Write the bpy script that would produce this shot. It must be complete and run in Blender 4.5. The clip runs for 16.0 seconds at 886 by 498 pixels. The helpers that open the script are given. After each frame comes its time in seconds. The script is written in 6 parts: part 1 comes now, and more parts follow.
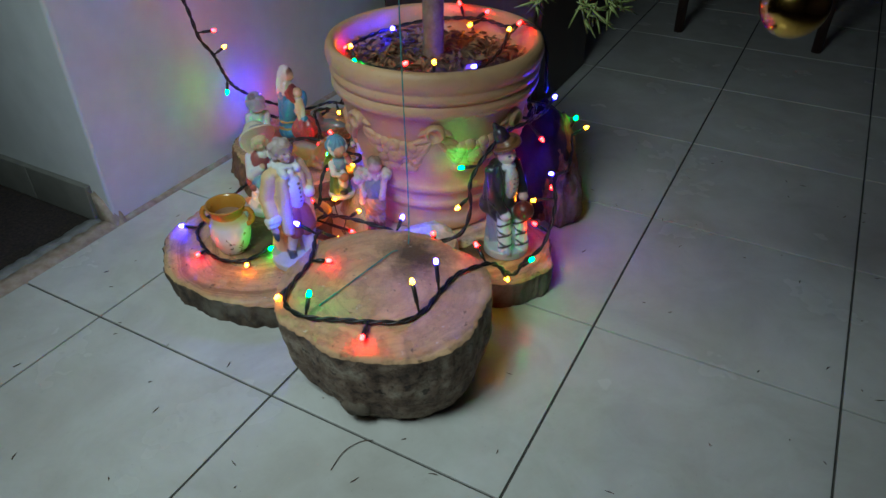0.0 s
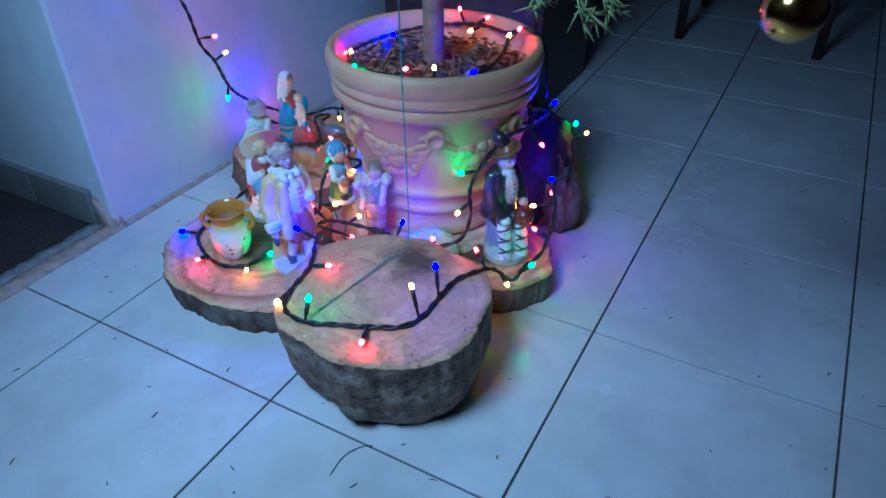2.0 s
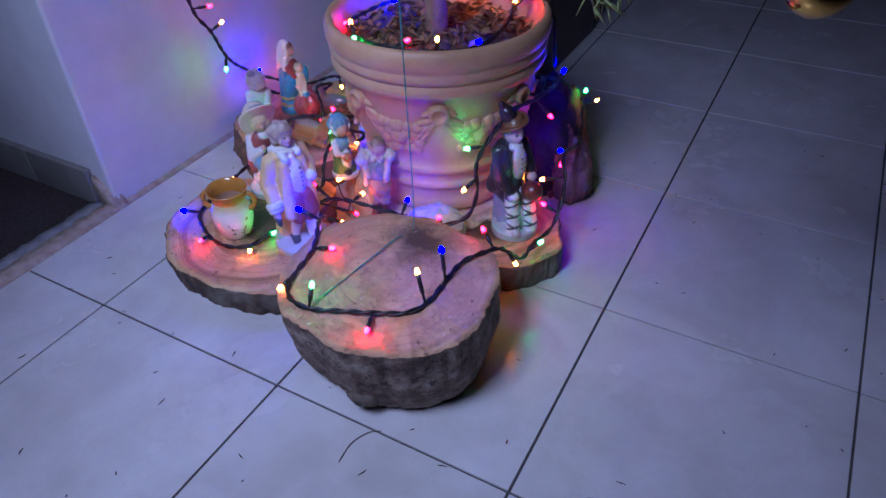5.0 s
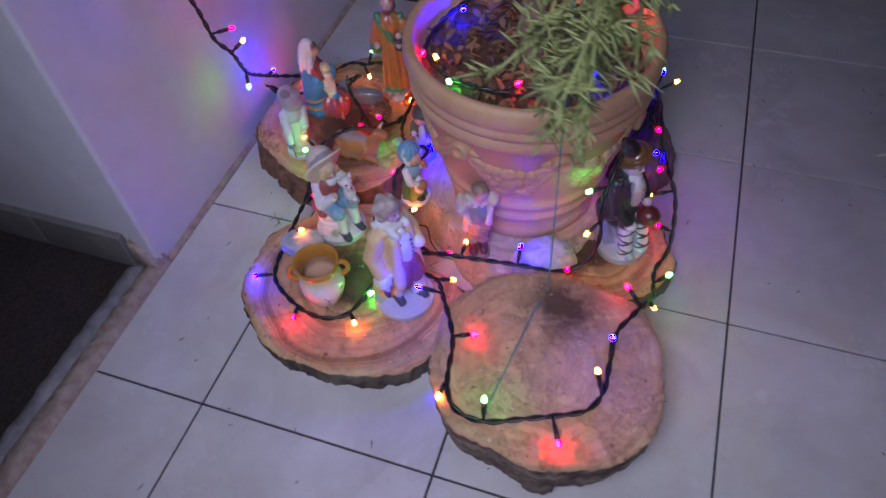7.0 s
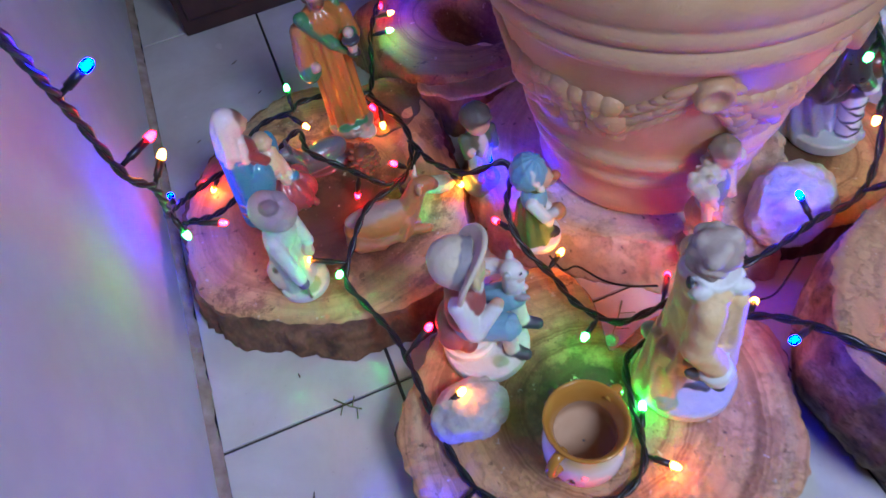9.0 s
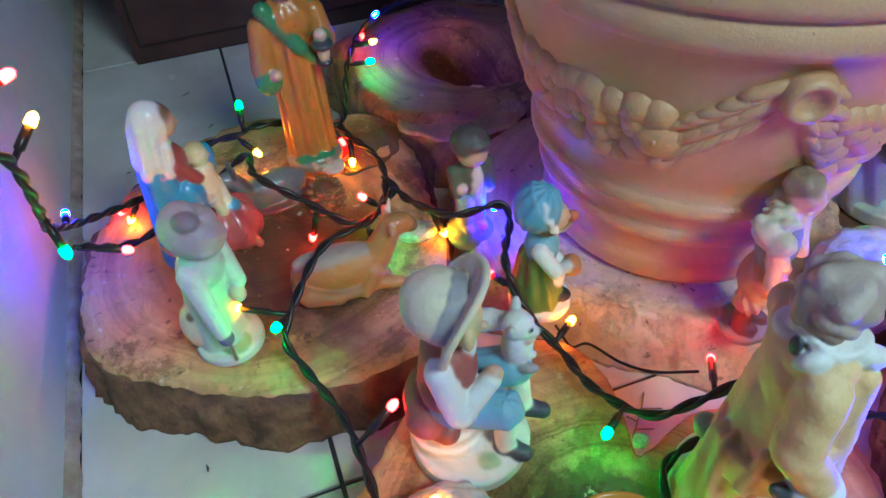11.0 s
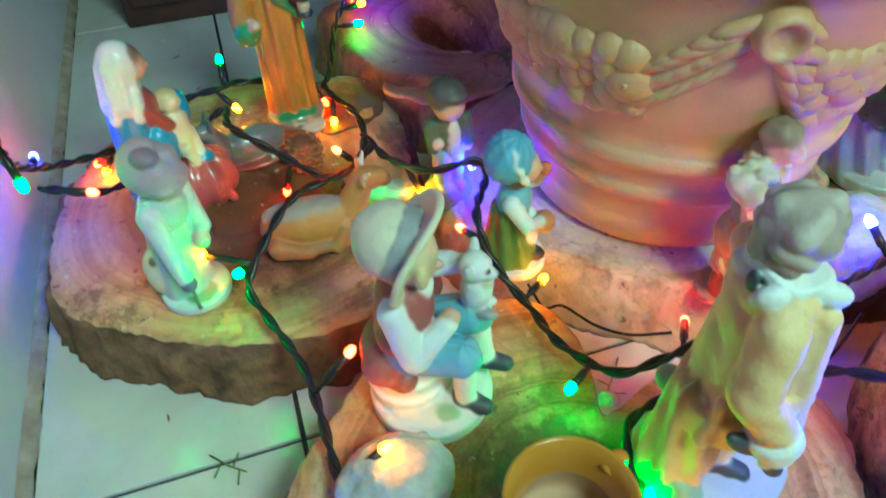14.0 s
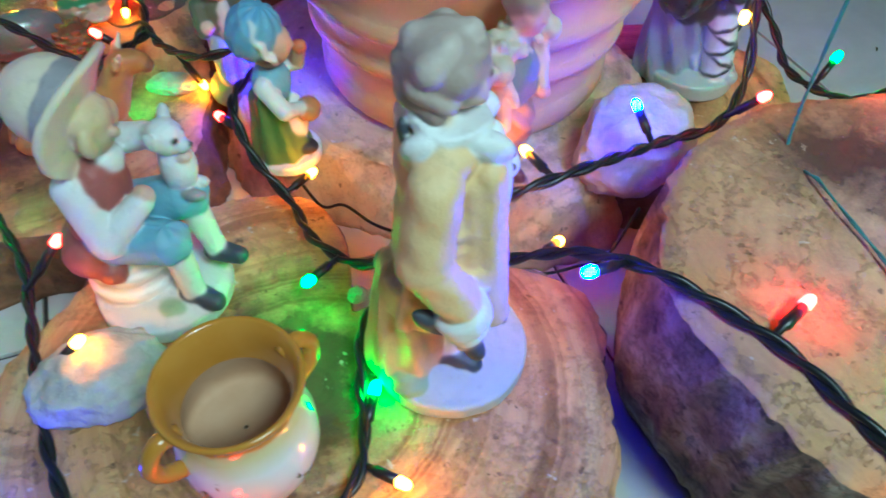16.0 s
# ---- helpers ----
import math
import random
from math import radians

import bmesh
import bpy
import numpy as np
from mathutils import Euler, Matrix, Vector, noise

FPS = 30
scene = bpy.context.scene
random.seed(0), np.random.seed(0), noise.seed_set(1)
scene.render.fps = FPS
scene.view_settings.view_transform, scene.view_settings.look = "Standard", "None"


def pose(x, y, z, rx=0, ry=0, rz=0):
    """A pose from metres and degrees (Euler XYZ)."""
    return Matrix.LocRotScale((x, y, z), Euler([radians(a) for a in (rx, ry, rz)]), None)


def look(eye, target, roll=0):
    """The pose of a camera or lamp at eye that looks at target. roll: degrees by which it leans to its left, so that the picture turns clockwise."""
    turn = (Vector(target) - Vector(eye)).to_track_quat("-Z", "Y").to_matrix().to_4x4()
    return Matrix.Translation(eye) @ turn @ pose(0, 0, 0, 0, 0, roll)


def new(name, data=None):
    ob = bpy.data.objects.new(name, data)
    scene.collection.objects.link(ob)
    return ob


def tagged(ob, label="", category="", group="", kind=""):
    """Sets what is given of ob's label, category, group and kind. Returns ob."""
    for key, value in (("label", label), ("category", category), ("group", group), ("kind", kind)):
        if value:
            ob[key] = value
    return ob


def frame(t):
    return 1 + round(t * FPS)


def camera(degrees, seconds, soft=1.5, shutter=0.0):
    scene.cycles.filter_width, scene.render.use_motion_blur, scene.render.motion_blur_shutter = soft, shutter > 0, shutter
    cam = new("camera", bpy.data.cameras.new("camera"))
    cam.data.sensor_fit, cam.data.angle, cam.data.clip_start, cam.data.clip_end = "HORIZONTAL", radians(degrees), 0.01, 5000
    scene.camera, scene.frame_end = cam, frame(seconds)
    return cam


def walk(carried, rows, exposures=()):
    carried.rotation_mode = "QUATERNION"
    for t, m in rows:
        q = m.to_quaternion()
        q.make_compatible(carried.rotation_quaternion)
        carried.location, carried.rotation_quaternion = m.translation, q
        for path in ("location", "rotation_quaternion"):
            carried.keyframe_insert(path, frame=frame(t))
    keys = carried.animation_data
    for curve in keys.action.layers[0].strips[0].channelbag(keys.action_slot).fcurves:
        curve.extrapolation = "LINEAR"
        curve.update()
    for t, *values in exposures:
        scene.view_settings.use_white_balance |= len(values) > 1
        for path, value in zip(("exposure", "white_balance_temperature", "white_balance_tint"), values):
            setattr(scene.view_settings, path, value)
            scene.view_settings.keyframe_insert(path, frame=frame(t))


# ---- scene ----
cam = camera(65.4, 16.0, 1.5, 0.35)
PATH = [
    (0, (0.831, -0.438, 0.687), (0.049, 0.983, -0.484), -0.4),
    (0.5, (0.831, -0.439, 0.685), (0.04, 0.981, -0.48), -0.7),
    (1, (0.831, -0.438, 0.688), (0.043, 0.984, -0.477), -0.5),
    (1.5, (0.831, -0.438, 0.687), (0.044, 0.989, -0.472), -0.4),
    (2, (0.833, -0.438, 0.685), (0.043, 0.991, -0.47), -0.4),
    (2.5, (0.832, -0.438, 0.688), (0.039, 0.99, -0.467), -0.5),
    (3, (0.833, -0.438, 0.687), (0.043, 0.989, -0.469), -0.4),
    (3.5, (0.83, -0.44, 0.686), (0.044, 0.987, -0.474), -0.4),
    (4, (0.831, -0.437, 0.689), (0.032, 0.98, -0.474), -0.9),
    (6.5, (0.63, -0.323, 0.772), (0.003, 0.855, -0.718), -3.4),
    (7, (0.475, -0.278, 0.85), (0.023, 0.873, -0.722), -4.1),
    (7.5, (0.349, -0.143, 0.788), (0.021, 0.841, -0.922), -6.7),
    (8, (0.221, -0.06, 0.755), (-0.018, 0.822, -1.024), -10.4),
    (8.5, (0.051, -0.003, 0.714), (0.272, 0.867, -1.073), 0.3),
    (9, (0.006, 0.031, 0.6), (0.248, 1.177, -1.021), -11.7),
    (11.5, (0.003, 0.097, 0.452), (0.464, 1.429, -0.967), -1.6),
    (12, (0.004, 0.097, 0.451), (0.445, 1.427, -0.976), -2.8),
    (12.5, (0.007, 0.101, 0.462), (0.414, 1.462, -0.946), -5.5),
    (13, (0.008, 0.096, 0.482), (0.421, 1.534, -0.845), -6.4),
    (13.5, (0.009, 0.088, 0.458), (0.439, 1.497, -0.894), -3.5),
    (14, (0.024, 0.072, 0.423), (0.437, 1.412, -1.003), -1.9),
    (14.5, (0.042, 0.055, 0.394), (0.467, 1.339, -1.08), 0.2),
    (15, (0.074, 0.036, 0.388), (0.492, 1.287, -1.115), 0.7),
    (15.5, (0.097, 0.03, 0.38), (0.578, 1.274, -1.11), 1.7),
    (16, (0.136, 0.027, 0.374), (0.648, 1.218, -1.149), 2.6),
]
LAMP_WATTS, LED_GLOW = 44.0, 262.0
EXPOSURES = [(0.0, -0.1, 6400, 4), (0.5, 0.05, 5500, -2), (1.5, 0.25, 4250, 4), (3.0, 0.1, 4050, 30), (4.0, 0.0, 4400, 50), (6.5, -0.2, 5800, 54), (7.5, -0.15, 6000, 48), (9.0, 0.3, 5600, 34), (11.5, 0.4, 5900, -8), (12.5, 0.45, 6200, -18), (13.5, 0.7, 6350, -40), (14.0, 0.75, 6050, -38), (15.0, 0.6, 5850, -24), (16.0, 0.55, 5600, -12)]
walk(cam, [(t, look(eye, target, roll)) for t, eye, target, roll in PATH], EXPOSURES)

# ---------------------------------------------------------------- light
world = bpy.data.worlds.new("night")
scene.world = world
world.use_nodes = True
world.node_tree.nodes["Background"].inputs[0].default_value = (0.35, 0.5, 1.0, 1)
world.node_tree.nodes["Background"].inputs[1].default_value = 0.012


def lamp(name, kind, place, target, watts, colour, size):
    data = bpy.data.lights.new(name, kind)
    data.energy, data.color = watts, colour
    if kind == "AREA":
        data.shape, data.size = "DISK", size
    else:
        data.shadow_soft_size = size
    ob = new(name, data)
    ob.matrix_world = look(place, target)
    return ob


# Added fixed spot in place of the torch carried with the camera.
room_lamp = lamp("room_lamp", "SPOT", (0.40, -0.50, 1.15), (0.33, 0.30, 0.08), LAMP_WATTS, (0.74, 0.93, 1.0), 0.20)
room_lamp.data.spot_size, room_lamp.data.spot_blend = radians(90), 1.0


# ---------------------------------------------------------------- materials
def material(name):
    m = bpy.data.materials.new(name)
    m.use_nodes = True
    t = m.node_tree
    return m, t, t.nodes["Principled BSDF"], t.links.new


def add(t, kind, **values):
    n = t.nodes.new("ShaderNode" + kind)
    for key, value in values.items():
        n.inputs[key.replace("_", " ")].default_value = value
    return n


def ramp(t, link, source, *stops):
    n = t.nodes.new("ShaderNodeValToRGB")
    while len(n.color_ramp.elements) < len(stops):
        n.color_ramp.elements.new(0.5)
    for e, (pos, col) in zip(n.color_ramp.elements, stops):
        e.position, e.color = pos, (*col, 1)
    link(source, n.inputs[0])
    return n.outputs[0]


def noise_tex(t, link, vector, scale, detail=6.0, rough=0.6, distort=0.0):
    n = add(t, "TexNoise", Scale=scale, Detail=detail, Roughness=rough, Distortion=distort)
    if vector is not None:
        link(vector, n.inputs["Vector"])
    return n.outputs[0]


def mix(t, link, factor, a, b, how="MIX"):
    n = t.nodes.new("ShaderNodeMix")
    n.data_type, n.blend_type = "RGBA", how
    for socket, value in ((n.inputs[0], factor), (n.inputs[6], a), (n.inputs[7], b)):
        if isinstance(value, (int, float)):
            socket.default_value = value
        elif isinstance(value, tuple):
            socket.default_value = (*value, 1)
        else:
            link(value, socket)
    return n.outputs[2]


def calc(t, link, how, a, b=0.0, c=0.0):
    n = t.nodes.new("ShaderNodeMath")
    n.operation = how
    for socket, value in zip(n.inputs, (a, b, c)):
        if isinstance(value, (int, float)):
            socket.default_value = value
        else:
            link(value, socket)
    return n.outputs[0]


def bump(t, link, height, bsdf, strength=0.3, distance=0.002):
    n = add(t, "Bump", Strength=strength, Distance=distance)
    link(height, n.inputs["Height"])
    link(n.outputs[0], bsdf.inputs["Normal"])


def coords(t, which="Object"):
    return t.nodes.new("ShaderNodeTexCoord").outputs[which]


def plain(name, dark, light, scale, rough=0.5, relief=0.2, depth=0.001, metal=0.0, spread=0.12, detail=6.0):
    m, t, b, link = material(name)
    v = coords(t)
    n = noise_tex(t, link, v, scale, detail)
    big = noise_tex(t, link, v, scale * 0.13, 3)
    col = ramp(t, link, n, (0.3, dark), (0.7, light))
    col = mix(t, link, calc(t, link, "MULTIPLY", big, 0.5), col, tuple(0.6 * c for c in dark))
    link(col, b.inputs["Base Color"])
    link(calc(t, link, "MULTIPLY_ADD", n, spread, rough - spread / 2), b.inputs["Roughness"])
    b.inputs["Metallic"].default_value = metal
    bump(t, link, n, b, relief, depth)
    return m


def tile_material():
    m, t, b, link = material("ceramic_tile")
    v = t.nodes.new("ShaderNodeNewGeometry").outputs["Position"]
    r = t.nodes.new("ShaderNodeObjectInfo").outputs["Random"]
    marble = noise_tex(t, link, v, 9, 8, 0.62, 0.6)
    col = ramp(t, link, marble, (0.30, (0.50, 0.47, 0.42)), (0.55, (0.60, 0.58, 0.53)), (0.75, (0.66, 0.64, 0.60)))
    col = mix(t, link, calc(t, link, "MULTIPLY", r, 0.16), col, (0.48, 0.45, 0.40))
    dirt = ramp(t, link, noise_tex(t, link, v, 38, 9, 0.75), (0.56, (0, 0, 0)), (0.74, (1, 1, 1)))
    smudge = ramp(t, link, noise_tex(t, link, v, 5, 4, 0.6), (0.42, (0, 0, 0)), (0.72, (1, 1, 1)))
    col = mix(t, link, calc(t, link, "MULTIPLY", dirt, calc(t, link, "MULTIPLY", smudge, 0.4)), col, (0.25, 0.20, 0.15))
    film = ramp(t, link, noise_tex(t, link, v, 3.1, 7, 0.68, 0.4), (0.40, (0, 0, 0)), (0.68, (1, 1, 1)))
    col = mix(t, link, calc(t, link, "MULTIPLY", film, 0.34), col, (0.36, 0.31, 0.25))
    speck = ramp(t, link, noise_tex(t, link, v, 240, 2), (0.70, (0, 0, 0)), (0.76, (1, 1, 1)))
    col = mix(t, link, calc(t, link, "MULTIPLY", speck, 0.35), col, (0.20, 0.16, 0.12))
    link(col, b.inputs["Base Color"])
    link(calc(t, link, "MULTIPLY_ADD", smudge, 0.16, 0.17), b.inputs["Roughness"])
    bump(t, link, noise_tex(t, link, v, 60, 3), b, 0.05, 0.001)
    return m


def bark_material():
    m, t, b, link = material("dark_bark")
    v = coords(t)
    stretch = t.nodes.new("ShaderNodeMapping")
    stretch.inputs["Scale"].default_value = (1, 1, 0.35)
    link(v, stretch.inputs["Vector"])
    n = noise_tex(t, link, stretch.outputs[0], 55, 9, 0.7, 0.4)
    patch = noise_tex(t, link, v, 14, 5, 0.6)
    col = ramp(t, link, n, (0.30, (0.035, 0.022, 0.016)), (0.55, (0.13, 0.085, 0.055)), (0.75, (0.25, 0.19, 0.13)))
    col = mix(t, link, ramp(t, link, patch, (0.48, (0, 0, 0)), (0.66, (1, 1, 1))), col, (0.19, 0.17, 0.13))
    link(col, b.inputs["Base Color"])
    b.inputs["Roughness"].default_value = 0.85
    bump(t, link, n, b, 0.8, 0.004)
    return m


def cut_wood(name, heart, sap, stain_or_hole_at, stain_or_hole_size, scar=0.5, bands=0.6):
    """Sawn end grain: uneven growth bands, fine rings, saw marks, crumbly patches and one dark patch (a stain, or shade
    painted into a hole), in the log's own axes.
    """
    m, t, b, link = material(name)
    v = coords(t)
    deep, pale_sap = tuple(0.45 * h for h in heart), tuple(min(0.7, 1.22 * c) for c in sap)
    warp = noise_tex(t, link, v, 8, 5, 0.62)
    flat = t.nodes.new("ShaderNodeVectorMath")
    flat.operation = "MULTIPLY"
    link(v, flat.inputs[0])
    flat.inputs[1].default_value = (1, 1, 0)
    far = t.nodes.new("ShaderNodeVectorMath")
    far.operation = "LENGTH"
    link(flat.outputs[0], far.inputs[0])
    radius = calc(t, link, "MULTIPLY_ADD", warp, 0.024, far.outputs["Value"])
    drift = noise_tex(t, link, v, 6, 2, 0.5)
    ring = calc(t, link, "SINE", calc(t, link, "MULTIPLY", calc(t, link, "MULTIPLY_ADD", drift, 0.040, far.outputs["Value"]), 470.0))
    outer = ramp(t, link, far.outputs["Value"], (0.055, (0.15, 0.15, 0.15)), (0.11, (1, 1, 1)))
    comb = t.nodes.new("ShaderNodeCombineXYZ")
    link(calc(t, link, "MULTIPLY", radius, 40.0), comb.inputs[0])
    broad = noise_tex(t, link, comb.outputs[0], 1.0, 4, 0.65)
    zone = noise_tex(t, link, v, 15, 9, 0.68)
    col = ramp(t, link, zone, (0.30, tuple(0.85 * h + 0.15 * c for h, c in zip(heart, sap))), (0.50, tuple(0.5 * (h + s) for h, s in zip(heart, sap))), (0.66, sap))
    col = mix(t, link, calc(t, link, "MULTIPLY", ramp(t, link, broad, (0.50, (0, 0, 0)), (0.57, (1, 1, 1))), bands), col, tuple(0.70 * h for h in heart))
    col = mix(t, link, calc(t, link, "MULTIPLY", ramp(t, link, broad, (0.38, (1, 1, 1)), (0.46, (0, 0, 0))), bands * 0.8), col, pale_sap)
    line = calc(t, link, "POWER", calc(t, link, "MULTIPLY_ADD", ring, 0.5, 0.5), 4.0)
    col = mix(t, link, calc(t, link, "MULTIPLY", calc(t, link, "MULTIPLY", line, outer), calc(t, link, "MULTIPLY", zone, 0.38)), col, tuple(0.55 * h for h in heart))
    fibre = t.nodes.new("ShaderNodeMapping")
    fibre.inputs["Scale"].default_value = (300, 30, 60)
    fibre.inputs["Rotation"].default_value = (0, 0, 0.6)
    link(v, fibre.inputs["Vector"])
    chatter = noise_tex(t, link, fibre.outputs[0], 1.0, 5, 0.75)
    col = mix(t, link, calc(t, link, "MULTIPLY", ramp(t, link, chatter, (0.52, (0, 0, 0)), (0.68, (1, 1, 1))), 0.15), col, deep)
    grit = noise_tex(t, link, v, 210, 7, 0.8)
    col = mix(t, link, calc(t, link, "MULTIPLY", ramp(t, link, grit, (0.57, (0, 0, 0)), (0.66, (1, 1, 1))), 0.26), col, deep)
    col = mix(t, link, calc(t, link, "MULTIPLY", ramp(t, link, grit, (0.36, (1, 1, 1)), (0.44, (0, 0, 0))), 0.25), col, pale_sap)
    worn = noise_tex(t, link, v, 13, 10, 0.74, 0.2)
    patch = ramp(t, link, worn, (0.565, (0, 0, 0)), (0.605, (1, 1, 1)))
    col = mix(t, link, calc(t, link, "MULTIPLY", patch, scar), col, tuple(0.32 * h for h in heart))
    crack = ramp(t, link, noise_tex(t, link, v, 30, 9, 0.78), (0.492, (0, 0, 0)), (0.5, (1, 1, 1)), (0.508, (0, 0, 0)))
    col = mix(t, link, calc(t, link, "MULTIPLY", crack, 0.42), col, tuple(0.15 * h for h in heart))
    # dark patch: stained wood on the slabs, painted shade in the stump's hole
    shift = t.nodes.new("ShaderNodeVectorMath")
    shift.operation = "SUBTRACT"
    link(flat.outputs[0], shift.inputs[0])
    shift.inputs[1].default_value = (*stain_or_hole_at, 0)
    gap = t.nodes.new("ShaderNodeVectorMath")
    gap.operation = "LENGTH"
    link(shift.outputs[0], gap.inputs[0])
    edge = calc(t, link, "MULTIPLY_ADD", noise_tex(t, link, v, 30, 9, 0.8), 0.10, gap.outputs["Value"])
    stain = ramp(t, link, edge, (max(0.0, stain_or_hole_size + 0.022), (0.88, 0.88, 0.88)), (stain_or_hole_size + 0.068, (0, 0, 0)))
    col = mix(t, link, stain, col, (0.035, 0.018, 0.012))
    fleck = noise_tex(t, link, v, 95, 4, 0.6)
    col = mix(t, link, calc(t, link, "MULTIPLY", ramp(t, link, fleck, (0.655, (0, 0, 0)), (0.69, (1, 1, 1))), 0.7), col, tuple(0.22 * h for h in heart))
    col = mix(t, link, calc(t, link, "MULTIPLY", ramp(t, link, fleck, (0.30, (1, 1, 1)), (0.335, (0, 0, 0))), 0.6), col, (0.74, 0.62, 0.48))
    link(col, b.inputs["Base Color"])
    link(calc(t, link, "MULTIPLY_ADD", zone, 0.3, 0.45), b.inputs["Roughness"])
    height = calc(t, link, "ADD", calc(t, link, "MULTIPLY", zone, 0.7), calc(t, link, "MULTIPLY", calc(t, link, "ADD", grit, chatter), 0.40))
    height = calc(t, link, "SUBTRACT", height, calc(t, link, "ADD", calc(t, link, "MULTIPLY", crack, 0.3), calc(t, link, "MULTIPLY", patch, 0.25)))
    bump(t, link, height, b, 0.75, 0.003)
    return m


def mottled_bark():
    """Thin weathered bark: worn beige islands, brown and near-black patches, fine cracks."""
    m, t, b, link = material("mottled_thin_bark")
    v = coords(t)
    isle = noise_tex(t, link, v, 30, 11, 0.72)
    grit = noise_tex(t, link, v, 120, 6, 0.75)
    col = ramp(t, link, isle, (0.36, (0.055, 0.032, 0.022)), (0.46, (0.19, 0.115, 0.075)), (0.53, (0.29, 0.20, 0.14)), (0.62, (0.48, 0.39, 0.29)))
    col = mix(t, link, calc(t, link, "MULTIPLY", ramp(t, link, grit, (0.54, (0, 0, 0)), (0.64, (1, 1, 1))), 0.5), col, (0.035, 0.022, 0.016))
    crack = ramp(t, link, noise_tex(t, link, v, 42, 9, 0.75), (0.485, (0, 0, 0)), (0.5, (1, 1, 1)), (0.525, (0, 0, 0)))
    col = mix(t, link, calc(t, link, "MULTIPLY", crack, 0.35), col, (0.03, 0.016, 0.012))
    pit = ramp(t, link, noise_tex(t, link, v, 70, 5, 0.6), (0.60, (0, 0, 0)), (0.645, (1, 1, 1)))
    col = mix(t, link, calc(t, link, "MULTIPLY", pit, 0.75), col, (0.028, 0.016, 0.013))
    link(col, b.inputs["Base Color"])
    b.inputs["Roughness"].default_value = 0.75
    bump(t, link, calc(t, link, "SUBTRACT", calc(t, link, "ADD", isle, calc(t, link, "MULTIPLY", grit, 0.4)), calc(t, link, "MULTIPLY", crack, 0.3)), b, 0.8, 0.004)
    return m


def terracotta():
    m, t, b, link = material("terracotta")
    v = coords(t)
    n = noise_tex(t, link, v, 16, 7, 0.6)
    col = ramp(t, link, n, (0.3, (0.50, 0.275, 0.125)), (0.6, (0.57, 0.34, 0.17)), (0.8, (0.60, 0.39, 0.22)))
    spot = ramp(t, link, noise_tex(t, link, v, 130, 3), (0.68, (0, 0, 0)), (0.74, (1, 1, 1)))
    col = mix(t, link, calc(t, link, "MULTIPLY", spot, 0.5), col, (0.24, 0.12, 0.07))
    pale = ramp(t, link, noise_tex(t, link, v, 6, 5, 0.7), (0.52, (0, 0, 0)), (0.72, (1, 1, 1)))
    col = mix(t, link, calc(t, link, "MULTIPLY", pale, 0.35), col, (0.60, 0.44, 0.31))
    link(col, b.inputs["Base Color"])
    link(calc(t, link, "MULTIPLY_ADD", n, 0.2, 0.38), b.inputs["Roughness"])
    bump(t, link, calc(t, link, "ADD", calc(t, link, "ADD", noise_tex(t, link, v, 70, 8, 0.7), noise_tex(t, link, v, 420, 3)), spot), b, 0.42, 0.0013)
    return m


def paint_material(name, rough, coat=0.0):
    """Hand-painted ceramic: the paint lies in the mesh's colour layer, with brush mottling and a little grime."""
    m, t, b, link = material(name)
    v = coords(t)
    paint = t.nodes.new("ShaderNodeVertexColor")
    paint.layer_name = "paint"
    n = noise_tex(t, link, v, 130, 5, 0.65)
    wash = noise_tex(t, link, v, 45, 4, 0.6)
    col = mix(t, link, calc(t, link, "MULTIPLY_ADD", wash, 0.5, -0.10), paint.outputs[0], paint.outputs[0], "MULTIPLY")
    grime = ramp(t, link, n, (0.56, (0, 0, 0)), (0.75, (1, 1, 1)))
    col = mix(t, link, calc(t, link, "MULTIPLY", grime, 0.22), col, (0.12, 0.09, 0.07))
    link(col, b.inputs["Base Color"])
    link(calc(t, link, "MULTIPLY_ADD", n, 0.15, rough), b.inputs["Roughness"])
    b.inputs["Coat Weight"].default_value = coat
    b.inputs["Coat Roughness"].default_value = 0.12
    crease = noise_tex(t, link, v, 260, 3, 0.6)
    bump(t, link, calc(t, link, "ADD", wash, calc(t, link, "MULTIPLY", calc(t, link, "ADD", n, crease), 0.5)), b, 0.42, 0.0016)
    return m


def glow(name, colour, strength):
    m, t, b, link = material(name)
    b.inputs["Base Color"].default_value = (0.8, 0.8, 0.8, 1)
    b.inputs["Emission Color"].default_value = (*colour, 1)
    b.inputs["Emission Strength"].default_value = strength
    b.inputs["Roughness"].default_value = 0.15
    return m


TILE = tile_material()
GROUT = plain("grout", (0.05, 0.042, 0.035), (0.11, 0.10, 0.085), 120, 0.9, 0.5)
PLASTER = plain("white_plaster", (0.62, 0.62, 0.60), (0.72, 0.72, 0.70), 14, 0.8, 0.25, 0.002, spread=0.1)
MORTAR = plain("crumbling_mortar", (0.30, 0.21, 0.15), (0.56, 0.45, 0.36), 60, 0.95, 0.8, 0.004)
SKIRTING = plain("grey_skirting_tile", (0.16, 0.15, 0.13), (0.24, 0.23, 0.20), 20, 0.5)
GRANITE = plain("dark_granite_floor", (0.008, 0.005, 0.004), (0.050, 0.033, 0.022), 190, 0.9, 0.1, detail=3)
MARBLE = plain("chipped_marble", (0.15, 0.145, 0.14), (0.36, 0.35, 0.34), 45, 0.6, 0.5, 0.003)
BARK = bark_material()
BARK_BLACK = plain("log_opening_black", (0.008, 0.006, 0.006), (0.030, 0.022, 0.018), 40, 0.8, 0.8, 0.004)
BARK_SMOOTH = mottled_bark()
